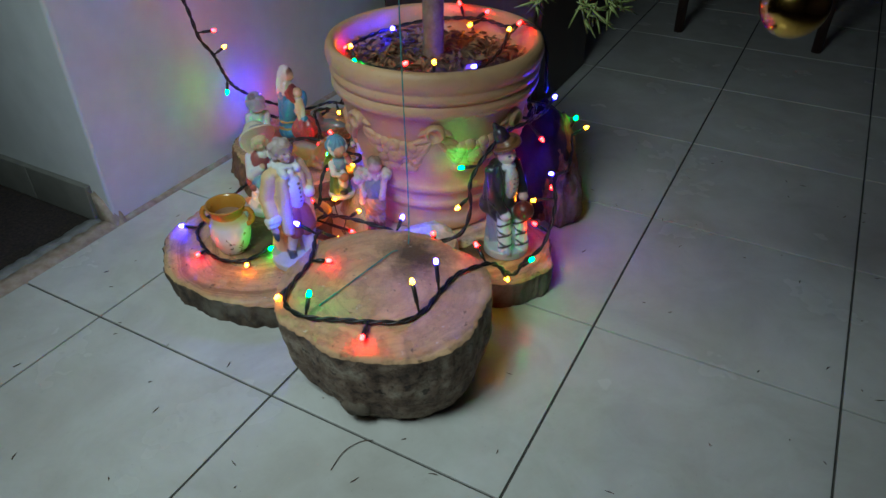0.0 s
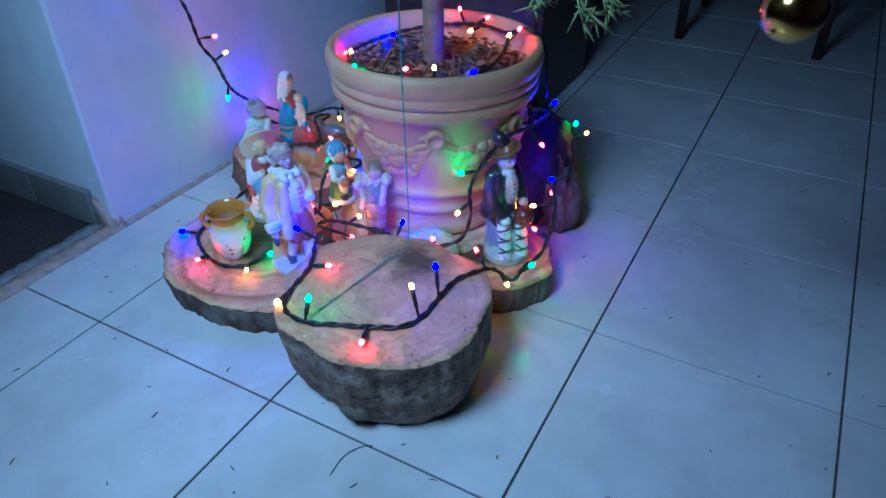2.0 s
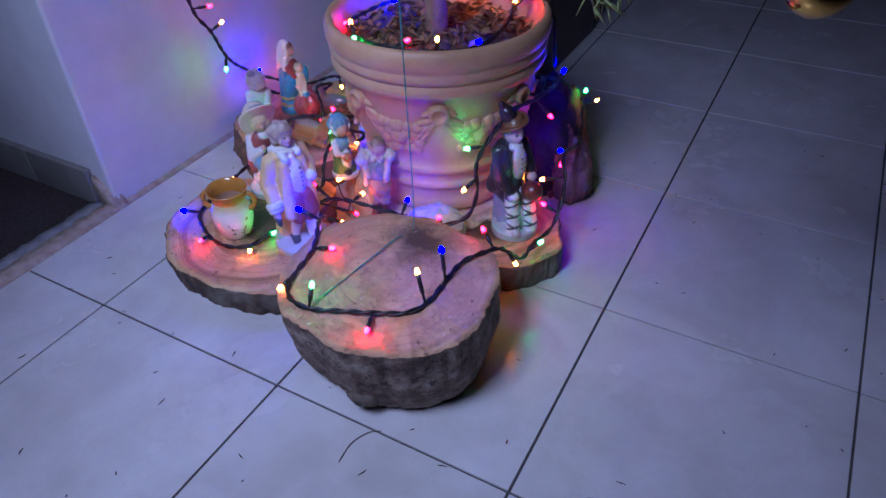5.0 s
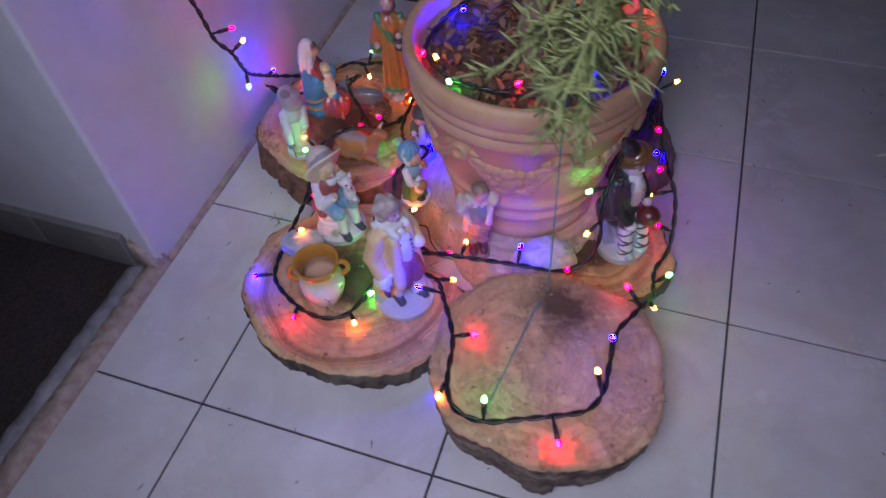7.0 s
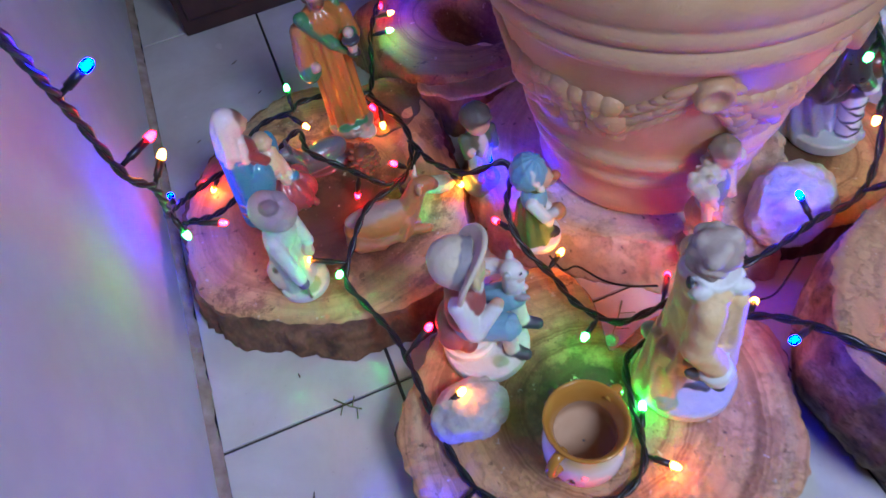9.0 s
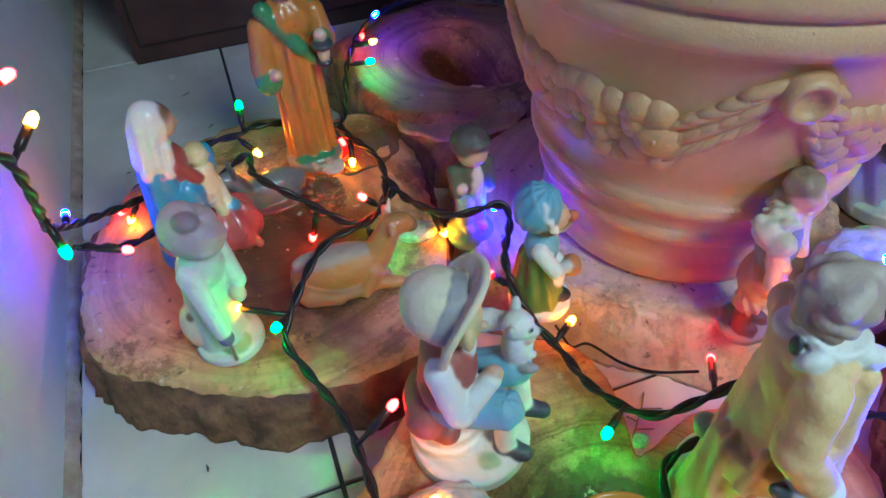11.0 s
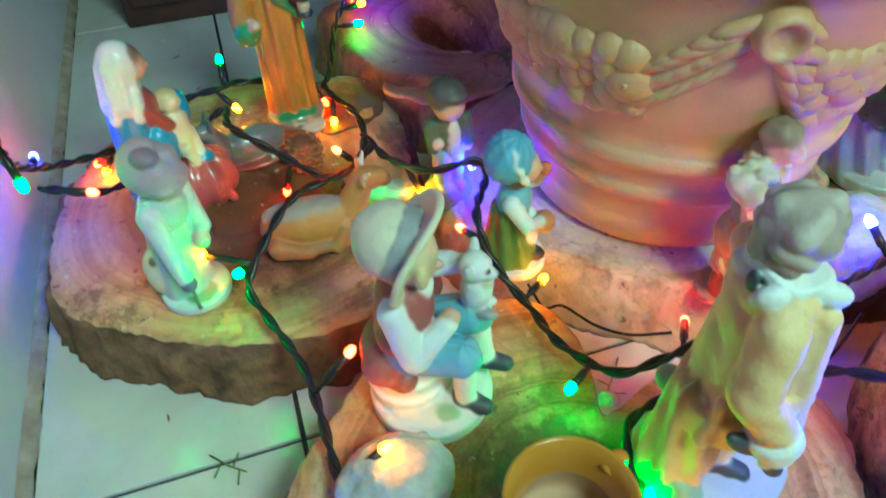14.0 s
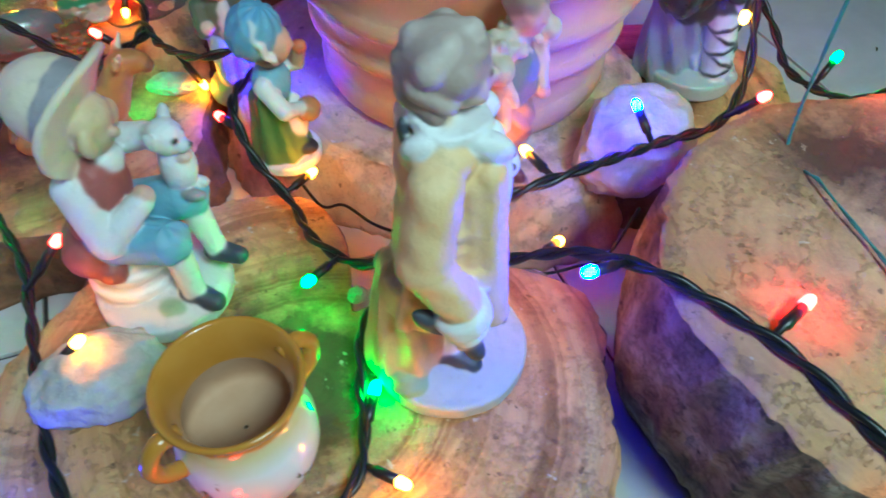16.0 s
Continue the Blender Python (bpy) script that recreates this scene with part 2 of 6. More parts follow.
BARK_RUST = plain("rust_brown_bark", (0.070, 0.034, 0.018), (0.40, 0.205, 0.095), 46, 0.8, 1.0, 0.007, detail=10)
TERRACOTTA = terracotta()
SOIL = plain("potting_soil", (0.05, 0.026, 0.015), (0.20, 0.11, 0.06), 90, 0.95, 0.8, 0.006)
DRY_LEAF = plain("dry_leaf", (0.16, 0.08, 0.035), (0.34, 0.20, 0.09), 60, 0.8)
STONE = plain("pale_stone", (0.40, 0.39, 0.36), (0.64, 0.63, 0.60), 85, 0.9, 0.8, 0.004)
CABLE = plain("black_cable", (0.006, 0.007, 0.007), (0.014, 0.016, 0.015), 60, 0.36, 0.05)
DARK_WOOD = plain("dark_red_brown_wood", (0.028, 0.012, 0.009), (0.075, 0.032, 0.022), 22, 0.45)
TRUNK = plain("grey_trunk_bark", (0.12, 0.075, 0.05), (0.30, 0.23, 0.18), 45, 0.85, 0.7, 0.004)
FOLIAGE = plain("conifer_green", (0.12, 0.15, 0.035), (0.26, 0.29, 0.09), 70, 0.6)
TWINE = plain("green_twine", (0.05, 0.22, 0.17), (0.09, 0.32, 0.25), 300, 0.8)
GOLD = plain("gold_bauble", (0.62, 0.36, 0.07), (0.74, 0.46, 0.11), 6, 0.14, 0.02, metal=1.0, spread=0.04)
BISQUE = paint_material("matt_painted_porcelain", 0.48)
GLAZED = paint_material("glossy_painted_ceramic", 0.22, 0.5)
WOOD_FRONT = cut_wood("sawn_wood_stained", (0.52, 0.26, 0.125), (0.70, 0.42, 0.225), (0.002, 0.078), 0.044, 0.22, 0.30)
WOOD_LEFT = cut_wood("sawn_wood_split", (0.55, 0.255, 0.10), (0.74, 0.43, 0.205), (-0.012, 0.012), 0.060, 0.26, 0.9)
WOOD_BACK = cut_wood("sawn_wood_worn", (0.52, 0.24, 0.10), (0.72, 0.43, 0.215), (0.015, -0.045), 0.078, 0.65, 0.6)
# The patch lies over the hollow, so the hole's shade is in the colour.
WOOD_STUMP = cut_wood("weathered_stump_shaded_hole", (0.26, 0.14, 0.07), (0.44, 0.28, 0.15), (0.026, -0.010), 0.050, 0.7, 0.9)
WOOD_PALE = cut_wood("pale_root_wood", (0.56, 0.36, 0.20), (0.74, 0.57, 0.38), (0.3, 0.3), 0.0, 0.28, 0.4)
LED = {
    "r": glow("red_led", (1.0, 0.0018, 0.0022), LED_GLOW * 0.36),
    "g": glow("green_led", (0.003, 1.0, 0.045), LED_GLOW * 0.46),
    "b": glow("blue_led", (0.0085, 0.0080, 1.0), LED_GLOW * 2.1),
    "y": glow("amber_led", (1.0, 0.24, 0.004), LED_GLOW * 0.32),
}


# ---------------------------------------------------------------- building tools
def part(name, bm, mat, parent=None, label="", smooth=True):
    data = bpy.data.meshes.new(name)
    bmesh.ops.recalc_face_normals(bm, faces=bm.faces)
    if smooth:
        for f in bm.faces:
            f.smooth = True
    bm.to_mesh(data)
    bm.free()
    data.materials.append(mat)
    ob = new(name, data)
    ob.parent = parent
    if label:
        ob["label"] = label
    return ob


def from_arrays(name, verts, faces, mat, parent=None, label="", smooth=True):
    data = bpy.data.meshes.new(name)
    data.from_pydata([tuple(map(float, v)) for v in verts], [], [tuple(map(int, f)) for f in faces])
    if smooth:
        data.polygons.foreach_set("use_smooth", [True] * len(data.polygons))
    data.materials.append(mat)
    data.update()
    ob = new(name, data)
    ob.parent = parent
    if label:
        ob["label"] = label
    return ob


def box(lo, hi, bevel=0.0):
    bm = bmesh.new()
    bmesh.ops.create_cube(bm, size=1)
    for v in bm.verts:
        v.co = Vector([lo[k] + (v.co[k] + 0.5) * (hi[k] - lo[k]) for k in range(3)])
    if bevel:
        bmesh.ops.bevel(bm, geom=bm.edges[:], offset=bevel, segments=2, affect="EDGES", profile=0.7)
    return bm


def lathe(profile, steps=96):
    bm = bmesh.new()
    rows = []
    for r, z in profile:
        rows.append([bm.verts.new((r * math.cos(2 * math.pi * k / steps), r * math.sin(2 * math.pi * k / steps), z)) for k in range(steps)])
    for a, b in zip(rows, rows[1:]):
        for k in range(steps):
            bm.faces.new((a[k], a[(k + 1) % steps], b[(k + 1) % steps], b[k]))
    return bm


def empty(name, place, turn=0.0):
    ob = new(name)
    ob.empty_display_size = 0.02
    ob.matrix_world = pose(*place, 0, 0, turn)
    return ob


def catmull(points, step=0.003):
    """A smooth line through the points, in even small steps."""
    p = np.array(points, float)
    p = np.vstack([2 * p[0] - p[1], p, 2 * p[-1] - p[-2]])
    out = []
    for k in range(1, len(p) - 2):
        a, b, c, d = p[k - 1:k + 3]
        n = max(2, int(np.linalg.norm(c - b) / step))
        for s in np.linspace(0, 1, n, endpoint=False):
            out.append(0.5 * (2 * b + (c - a) * s + (2 * a - 5 * b + 4 * c - d) * s * s + (3 * b - a - 3 * c + d) * s ** 3))
    out.append(p[-2])
    return np.array(out)


def tube(line, radius, sides=6, twist=0.0, pitch=0.025, phase=0.0):
    """Vertices and faces of a tube along a line; twist: how far it winds round that line."""
    line = np.array(line, float)
    ahead = np.gradient(line, axis=0)
    ahead /= np.linalg.norm(ahead, axis=1)[:, None] + 1e-12
    side = np.cross(ahead, (0.21, 0.13, 0.97))
    side /= np.linalg.norm(side, axis=1)[:, None] + 1e-12
    up = np.cross(side, ahead)
    run = np.r_[0, np.cumsum(np.linalg.norm(np.diff(line, axis=0), axis=1))]
    if twist:
        a = 2 * np.pi * run / pitch + phase
        line = line + twist * (np.cos(a)[:, None] * side + np.sin(a)[:, None] * up)
    rad = np.broadcast_to(np.asarray(radius, float), (len(line),))
    ang = 2 * np.pi * np.arange(sides) / sides
    v = (line[:, None] + rad[:, None, None] * (np.cos(ang)[None, :, None] * side[:, None] + np.sin(ang)[None, :, None] * up[:, None])).reshape(-1, 3)
    f = [(i * sides + k, i * sides + (k + 1) % sides, (i + 1) * sides + (k + 1) % sides, (i + 1) * sides + k) for i in range(len(line) - 1) for k in range(sides)]
    f += [tuple(range(sides))[::-1], tuple((len(line) - 1) * sides + k for k in range(sides))]
    return v, f


def merge(*pieces):
    verts, faces, base = [], [], 0
    for v, f in pieces:
        verts.append(np.asarray(v))
        faces += [tuple(i + base for i in q) for q in f]
        base += len(v)
    return np.vstack(verts), faces


# ---- modelled clay: rounded forms that melt into each other, skinned on a fine grid
def ell(c, r, colour, turn=(0, 0, 0), fold=None):
    return ("ell", np.array(c, float), np.array(r, float), np.array(Euler([radians(a) for a in turn]).to_matrix()), colour, fold)


def cap(a, b, ra, rb, colour, fold=None, flat=1.0):
    return ("cap", np.array(a, float), np.array(b, float), (ra, rb, flat), colour, fold)


def disc(c, r, h, colour, turn=(0, 0, 0), edge=0.25, wave=None):
    return ("disc", np.array(c, float), (r, h, edge), np.array(Euler([radians(a) for a in turn]).to_matrix()), wave, colour, None)


def distance(prim, p):
    kind, fold = prim[0], prim[-1]
    if kind == "ell":
        q = (p - prim[1]) @ prim[3]
        k0 = np.linalg.norm(q / prim[2], axis=1)
        d = k0 * (k0 - 1) / (np.linalg.norm(q / prim[2] ** 2, axis=1) + 1e-9)
        axis_point = q
    elif kind == "cap":
        a, b = prim[1], prim[2]
        ra, rb, flat = prim[3]
        ba = b - a
        h = np.clip((p - a) @ ba / (ba @ ba), 0, 1)
        q = p - a - h[:, None] * ba
        if flat != 1.0:
            q = q * np.array((1.0 / flat, 1, 1))
        d = (np.linalg.norm(q, axis=1) - (ra + (rb - ra) * h)) * min(1.0, flat)
        axis_point = q
    else:
        q = (p - prim[1]) @ prim[3]
        r, hgt, edge = prim[2]
        if prim[4]:
            count, deep, turned = prim[4]
            q[:, 2] += deep * np.sin(count * np.arctan2(q[:, 1], q[:, 0]) + turned) * np.minimum(1.2, np.hypot(q[:, 0], q[:, 1]) / r) ** 2
        w = np.stack([np.hypot(q[:, 0], q[:, 1]) - r + edge, np.abs(q[:, 2]) - hgt + edge], 1)
        d = np.minimum(w.max(1), 0) + np.linalg.norm(np.maximum(w, 0), axis=1) - edge
        axis_point = q
    if fold:
        count, deep, slant = fold
        d = d + deep * np.sin(count * np.arctan2(axis_point[:, 1], axis_point[:, 0]) + slant * p[:, 2])
    return d


def sculpt(name, prims, mat, place, turn, size=1.0, grid=0.11, melt=0.28, lumps=0.0):
    """ONE mesh of melted forms (centimetres), standing at a place, its front turned by degrees from +x."""
    lo, hi = np.full(3, 1e9), np.full(3, -1e9)
    for q in prims:
        if q[0] == "cap":
            r = max(q[3][0], q[3][1]) * max(1, q[3][2])
            pts = np.array([q[1] - r, q[1] + r, q[2] - r, q[2] + r])
        else:
            r = max(q[2]) if q[0] == "ell" else max(q[2][:2]) + 0.6
            pts = np.array([q[1] - r, q[1] + r])
        lo, hi = np.minimum(lo, pts.min(0)), np.maximum(hi, pts.max(0))
    lo, hi = lo - 4 * grid, hi + 4 * grid
    lo[2] = max(lo[2], -2.5 * grid)
    n = np.ceil((hi - lo) / grid).astype(int) + 1
    n = 8 * np.ceil(n / 8).astype(int)

    def field(p):
        d = distance(prims[0], p)
        for q in prims[1:]:
            e = distance(q, p)
            h = np.clip(0.5 + 0.5 * (e - d) / melt, 0, 1)
            d = e + (d - e) * h - melt * h * (1 - h)
        if lumps:
            d = d + lumps * (np.sin(2.1 * p[:, 0] + 1.3) * np.sin(1.7 * p[:, 1]) * np.sin(1.9 * p[:, 2] + 0.4) + 0.5 * np.sin(4.7 * p[:, 0]) * np.sin(5.3 * p[:, 1] + 1) * np.sin(4.1 * p[:, 2]))
        return np.maximum(d, -p[:, 2])

    # far blocks keep the value at their middle; only those near the skin are worked out finely
    m = n // 8
    mids = np.stack(np.meshgrid(*[lo[k] + grid * (8 * np.arange(m[k]) + 3.5) for k in range(3)], indexing="ij"), -1).reshape(-1, 3)
    rough = field(mids)
    near = np.abs(rough) < 11.0 * grid
    d = np.repeat(rough[:, None], 512, 1)
    inner = grid * (np.stack(np.meshgrid(*[np.arange(8)] * 3, indexing="ij"), -1).reshape(-1, 3) - 3.5)
    d[near] = field((mids[near][:, None] + inner[None]).reshape(-1, 3)).reshape(-1, 512)
    d = d.reshape(*m, 8, 8, 8).transpose(0, 3, 1, 4, 2, 5).reshape(n)
    inside = d < 0
    corner = [(i, j, k) for i in (0, 1) for j in (0, 1) for k in (0, 1)]
    cut = lambda a, c: a[c[0]:n[0] - 1 + c[0], c[1]:n[1] - 1 + c[1], c[2]:n[2] - 1 + c[2]]
    some, every = cut(inside, corner[0]).copy(), cut(inside, corner[0]).copy()
    for c in corner[1:]:
        some |= cut(inside, c)
        every &= cut(inside, c)
    cells = np.argwhere(some & ~every)
    index = np.full(n - 1, -1)
    index[tuple(cells.T)] = np.arange(len(cells))
    total, count = np.zeros((len(cells), 3)), np.zeros(len(cells))
    for a in corner:
        for axis in range(3):
            if a[axis]:
                continue
            da, db = d[tuple((cells + a).T)], d[tuple((cells + np.add(a, np.eye(3, dtype=int)[axis])).T)]
            cross = (da < 0) != (db < 0)
            at = np.tile(np.array(a, float), (len(cells), 1))
            at[:, axis] += np.where(cross, da / np.where(da == db, 1, da - db), 0)
            total += at * cross[:, None]
            count += cross
    verts = lo + grid * (cells + total / count[:, None])
    faces = []
    for axis in range(3):
        u, w = (axis + 1) % 3, (axis + 2) % 3
        sl0, sl1 = [slice(None)] * 3, [slice(None)] * 3
        sl0[axis], sl1[axis] = slice(0, -1), slice(1, None)
        a, b = inside[tuple(sl0)], inside[tuple(sl1)]
        e = np.argwhere(a != b)
        e = e[(e[:, u] > 0) & (e[:, w] > 0) & (e[:, u] < n[u] - 1) & (e[:, w] < n[w] - 1)]
        first = a[tuple(e.T)]
        quad = []
        for du, dw in ((1, 1), (0, 1), (0, 0), (1, 0)):
            c = e.copy()
            c[:, u] -= du
            c[:, w] -= dw
            quad.append(index[tuple(c.T)])
        quad = np.stack(quad, 1)
        quad[~first] = quad[~first][:, ::-1]
        faces.append(quad)
    faces = np.vstack(faces)
    wob = verts + 0.05 * np.sin(verts[:, [1, 2, 0]] * 7.0)
    dist = np.stack([distance(q, wob) for q in prims], 1)
    colour = np.array([q[-2] for q in prims])
    weight = np.exp(-(dist - dist.min(1, keepdims=True)) / 0.035)
    weight /= weight.sum(1, keepdims=True)
    colour = weight @ colour
    data = bpy.data.meshes.new(name)
    data.from_pydata((verts * 0.01 * size).tolist(), [], faces.tolist())
    data.polygons.foreach_set("use_smooth", [True] * len(data.polygons))
    layer = data.color_attributes.new("paint", "FLOAT_COLOR", "POINT")
    layer.data.foreach_set("color", np.c_[colour, np.ones(len(colour))].ravel())
    data.materials.append(mat)
    data.update()
    ob = new(name, data)
    ob.matrix_world = pose(*place, 0, 0, turn)
    return ob


# ---------------------------------------------------------------- the room
def structure(ob, label, category):
    return tagged(ob, label, category, kind="structure")


LEFT = -0.174
WALL = -0.182
floor = structure(part("floor", box((LEFT, -2.2, -0.10), (2.6, 3.0, -0.003)), GROUT), "off-white glazed ceramic tile floor with dark joints", "floor")
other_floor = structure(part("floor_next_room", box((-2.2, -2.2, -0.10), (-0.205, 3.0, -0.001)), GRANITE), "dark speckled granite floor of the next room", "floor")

wall = structure(part("wall_west", box((-0.75, 0.186, 0.0), (WALL, 3.0, 2.5), 0.007), PLASTER), "white painted plaster wall end beside the doorway", "wall")
for nm, lo, hi in (("wall_north", (-0.75, 3.0, -0.1), (2.75, 3.15, 2.5)), ("wall_east", (2.6, -2.2, -0.1), (2.75, 3.0, 2.5)),
                   ("wall_south", (-2.35, -2.35, -0.1), (2.75, -2.2, 2.5)), ("wall_far_west", (-2.35, -2.2, -0.1), (-2.2, 3.15, 2.5)),
                   ("wall_next_room", (-2.2, 3.0, -0.1), (-0.75, 3.15, 2.5))):
    structure(part(nm, box(lo, hi), PLASTER), "plain white plaster wall of the dark room", "wall")
structure(part("ceiling", box((-2.35, -2.35, 2.5), (2.75, 3.15, 2.62)), PLASTER), "plain white plaster ceiling", "ceiling")


def ragged_strip(x0, x1, y0, y1, z0, z1, wild, step, seed):
    """A long low strip of mortar or stone with a broken edge."""
    rng = np.random.default_rng(seed)
    bm = bmesh.new()
    rows = []
    for y in np.arange(y0, y1 + 1e-6, step):
        a, b, c = rng.normal(0, wild, 3)
        rows.append([bm.verts.new(q) for q in ((x0, y, z0), (x0 + a * 0.3, y, z1 + b * 0.5), (0.5 * (x0 + x1) + a, y, z1 * 0.75 + c * 0.4), (x1 + c, y, z0 + 0.0006), (x1 + c, y, z0 - 0.002))])
    for p, q in zip(rows, rows[1:]):
        for k in range(4):
            bm.faces.new((p[k], p[k + 1], q[k + 1], q[k]))
    bm.faces.new(rows[0])
    bm.faces.new(rows[-1][::-1])
    return bm


# This brown strip also stands for the thin shadow along the wall foot.
structure(part("baseboard", ragged_strip(WALL - 0.004, -0.173, 0.190, 2.99, 0.0, 0.007, 0.0010, 0.008, 3), MORTAR), "crumbling brown mortar along the foot of the wall, also standing for its shadow line", "baseboard")
structure(part("threshold", ragged_strip(-0.230, -0.203, -2.19, 0.186, -0.002, 0.006, 0.0020, 0.010, 5), MARBLE), "chipped pale marble threshold strip of the doorway", "threshold")
structure(part("threshold_mortar", ragged_strip(-0.206, LEFT + 0.003, -2.19, 0.190, -0.002, 0.006, 0.0022, 0.009, 14), MORTAR), "rough brown mortar between the threshold and the tiles", "mortar")
damage = ragged_strip(WALL - 0.034, WALL + 0.006, 0.179, 0.206, 0.0, 0.060, 0.003, 0.004, 8)
structure(part("trim", damage, MORTAR), "broken plaster patch at the foot of the wall corner", "trim")
skirting = structure(empty("baseboard_next_room", (0, 0, 0)), "grey tile skirting on the end of the wall", "baseboard")
for k in range(3):
    part("tile", box((-0.222 - 0.165 * (k + 1) + 0.002, 0.1745, 0.0), (-0.222 - 0.165 * k, 0.1858, 0.070), 0.0015), SKIRTING, skirting)


# ---------------------------------------------------------------- logs
def log(name, place, rx, ry, high, cut_mat, label, turn=0.0, wobble=0.05, taper=0.94, seed=1, hollow=None, bark=0.010, dip=0.0, lobes=3, shift=(0, 0), bark_mat=None, dents=(), foot=0.0, form=(), rugged=0.035):
    """A slab sawn from a trunk: a cut face with an uneven rim, and a rough bark side."""
    rng = np.random.default_rng(seed)
    amp, ph = rng.normal(0, 1, 9) * wobble / np.arange(1, 10) ** 0.7, rng.uniform(0, 6.28, 9)
    steps, thing = 224, empty(name, place, turn)
    ang = 2 * np.pi * np.arange(steps) / steps
    rim = 1 + sum(amp[k] * np.cos((k + lobes - 1) * ang + ph[k]) for k in range(9))
    if form:
        smooth = np.interp(np.degrees(ang), np.linspace(0, 360, len(form) + 1), [*form, form[0]])
        rim = rim * sum(np.roll(smooth, k) for k in range(-5, 6)) / 11
    for at, wide, deep in dents:
        off_by = np.abs((np.degrees(ang) - at + 180) % 360 - 180)
        rim = rim * (1 - deep * np.exp(-0.5 * (off_by / wide) ** 2))
    fine = np.array([0.020 * noise.noise((14 * math.cos(a), 14 * math.sin(a), seed)) + 0.010 * noise.noise((40 * math.cos(a), 40 * math.sin(a), seed)) for a in ang])

    def ring(scale, z):
        r = (rim + fine) * scale
        return [(rx * r[k] * math.cos(ang[k]), ry * r[k] * math.sin(ang[k]), z[k] if hasattr(z, "__len__") else z) for k in range(steps)]

    def skin(rows, close):
        bm = bmesh.new()
        vs = [[bm.verts.new(q) for q in row] for row in rows]
        for a, b in zip(vs, vs[1:]):
            for k in range(steps):
                bm.faces.new((a[k], a[(k + 1) % steps], b[(k + 1) % steps], b[k]))
        if close:
            bm.faces.new(vs[-1])
        return bm

    top = []
    for s in (1.0, 0.985, 0.93, 0.84, 0.72, 0.58, 0.44, 0.30, 0.16, 0.05):
        row = []
        for x, y, _ in ring(s, 0):
            z = high - (0.003 if s == 1.0 else 0) + 0.0022 * noise.noise((x * 22, y * 22, seed)) + 0.001 * noise.noise((x * 70, y * 70, seed))
            z -= dip * math.exp(-((x - rx * 0.1) ** 2 + (y - ry * 0.1) ** 2) / (0.3 * rx * ry))
            if hollow:
                hx, hy, hr, deep = hollow
                z -= deep / (1 + math.exp((math.hypot(x - hx, y - hy) - hr) / 0.006))
            row.append((x, y, z))
        top.append(row)
    part("cut_face", skin(top, True), cut_mat, thing)
    side = [top[0]]
    for s in np.linspace(0.0, 1.0, 15)[1:]:
        row = []
        for x, y, z in ring(1 + (taper - 1) * s + bark * math.sin(3.1 * s) - foot * max(0.0, s - 0.6) ** 2 / 0.16, high * (1 - s)):
            p = Vector((x, y, 0.6 * z))
            out = 1 + rugged * (noise.noise(p * 38 + Vector((seed, 0, 0))) + 0.6 * noise.noise(p * 95) + 0.35 * noise.noise(p * 230))
            row.append((x * out + s * shift[0], y * out + s * shift[1], z))
        side.append(row)
    part("bark", skin(side, True), bark_mat or BARK, thing, "rough dark bark round the edge")
    return tagged(thing, label, "log", "log slices under the crib")


def blob_at(bm, place, radii):
    bmesh.ops.create_icosphere(bm, subdivisions=3, radius=1.0)
    for v in bm.verts:
        n = v.co.copy()
        v.co = Vector([place[k] + n[k] * radii[k] * (1 + 0.30 * noise.noise(n * 3.1)) for k in range(3)])


front_log = log("log_slice", (0.437, 0.122, 0), 0.136, 0.132, 0.136, WOOD_FRONT, "thick round log slice with a dark stain, standing on the tiles", wobble=0.03, taper=0.90, rugged=0.02, seed=4, shift=(-0.002, 0.016), bark=0.035, bark_mat=BARK_SMOOTH, foot=0.06)
left_log = log("log_slice", (0.146, 0.217, 0), 0.166, 0.148, 0.050, WOOD_LEFT, "flat reddish log slice carrying the jug and two figurines", wobble=0.035, taper=0.95, seed=7, dip=0.003, dents=((51, 13, 0.66), (25, 12, 0.16)))
right_log = log("log_slice", (0.455, 0.375, 0), 0.112, 0.098, 0.050, WOOD_LEFT, "flat log slice with bark carrying the figurine in a hat", wobble=0.04, taper=0.97, seed=12)
pot_log = log("log_slice", (0.325, 0.455, 0), 0.122, 0.122, 0.057, WOOD_PALE, "pale root-like wood slab under the flower pot", wobble=0.03, taper=1.13, bark_mat=WOOD_PALE, seed=15,
              form=(1.10, 1.15, 1.20, 1.20, 1.30, 1.38, 1.42, 1.22, 1.02, 1.30, 1.22, 1.12))
back_log = log("log_slice", (0.0, 0.548, 0), 0.16, 0.16, 0.050, WOOD_BACK, "broad worn log slab with ragged bark below the nativity figures", wobble=0.006, taper=1.07, seed=21, bark_mat=BARK_RUST,
               form=(0.86, 1.07, 1.03, 1.07, 0.97, 0.95, 0.95, 1.05, 0.98, 1.06, 1.16, 0.94))
stump = log("hollow_stump", (0.240, 0.738, 0), 0.122, 0.120, 0.068, WOOD_STUMP, "hollow sawn stump with a hole painted dark, behind the pot", wobble=0.06, taper=1.10, bark_mat=WOOD_STUMP, seed=25, hollow=(0.026, -0.010, 0.050, 0.062))
lobe = log("log_slice", (0.212, 0.640, 0), 0.062, 0.046, 0.058, WOOD_PALE, "small oval sawn lobe in front of the hollow stump", wobble=0.06, taper=1.08, seed=41, bark_mat=BARK_RUST)


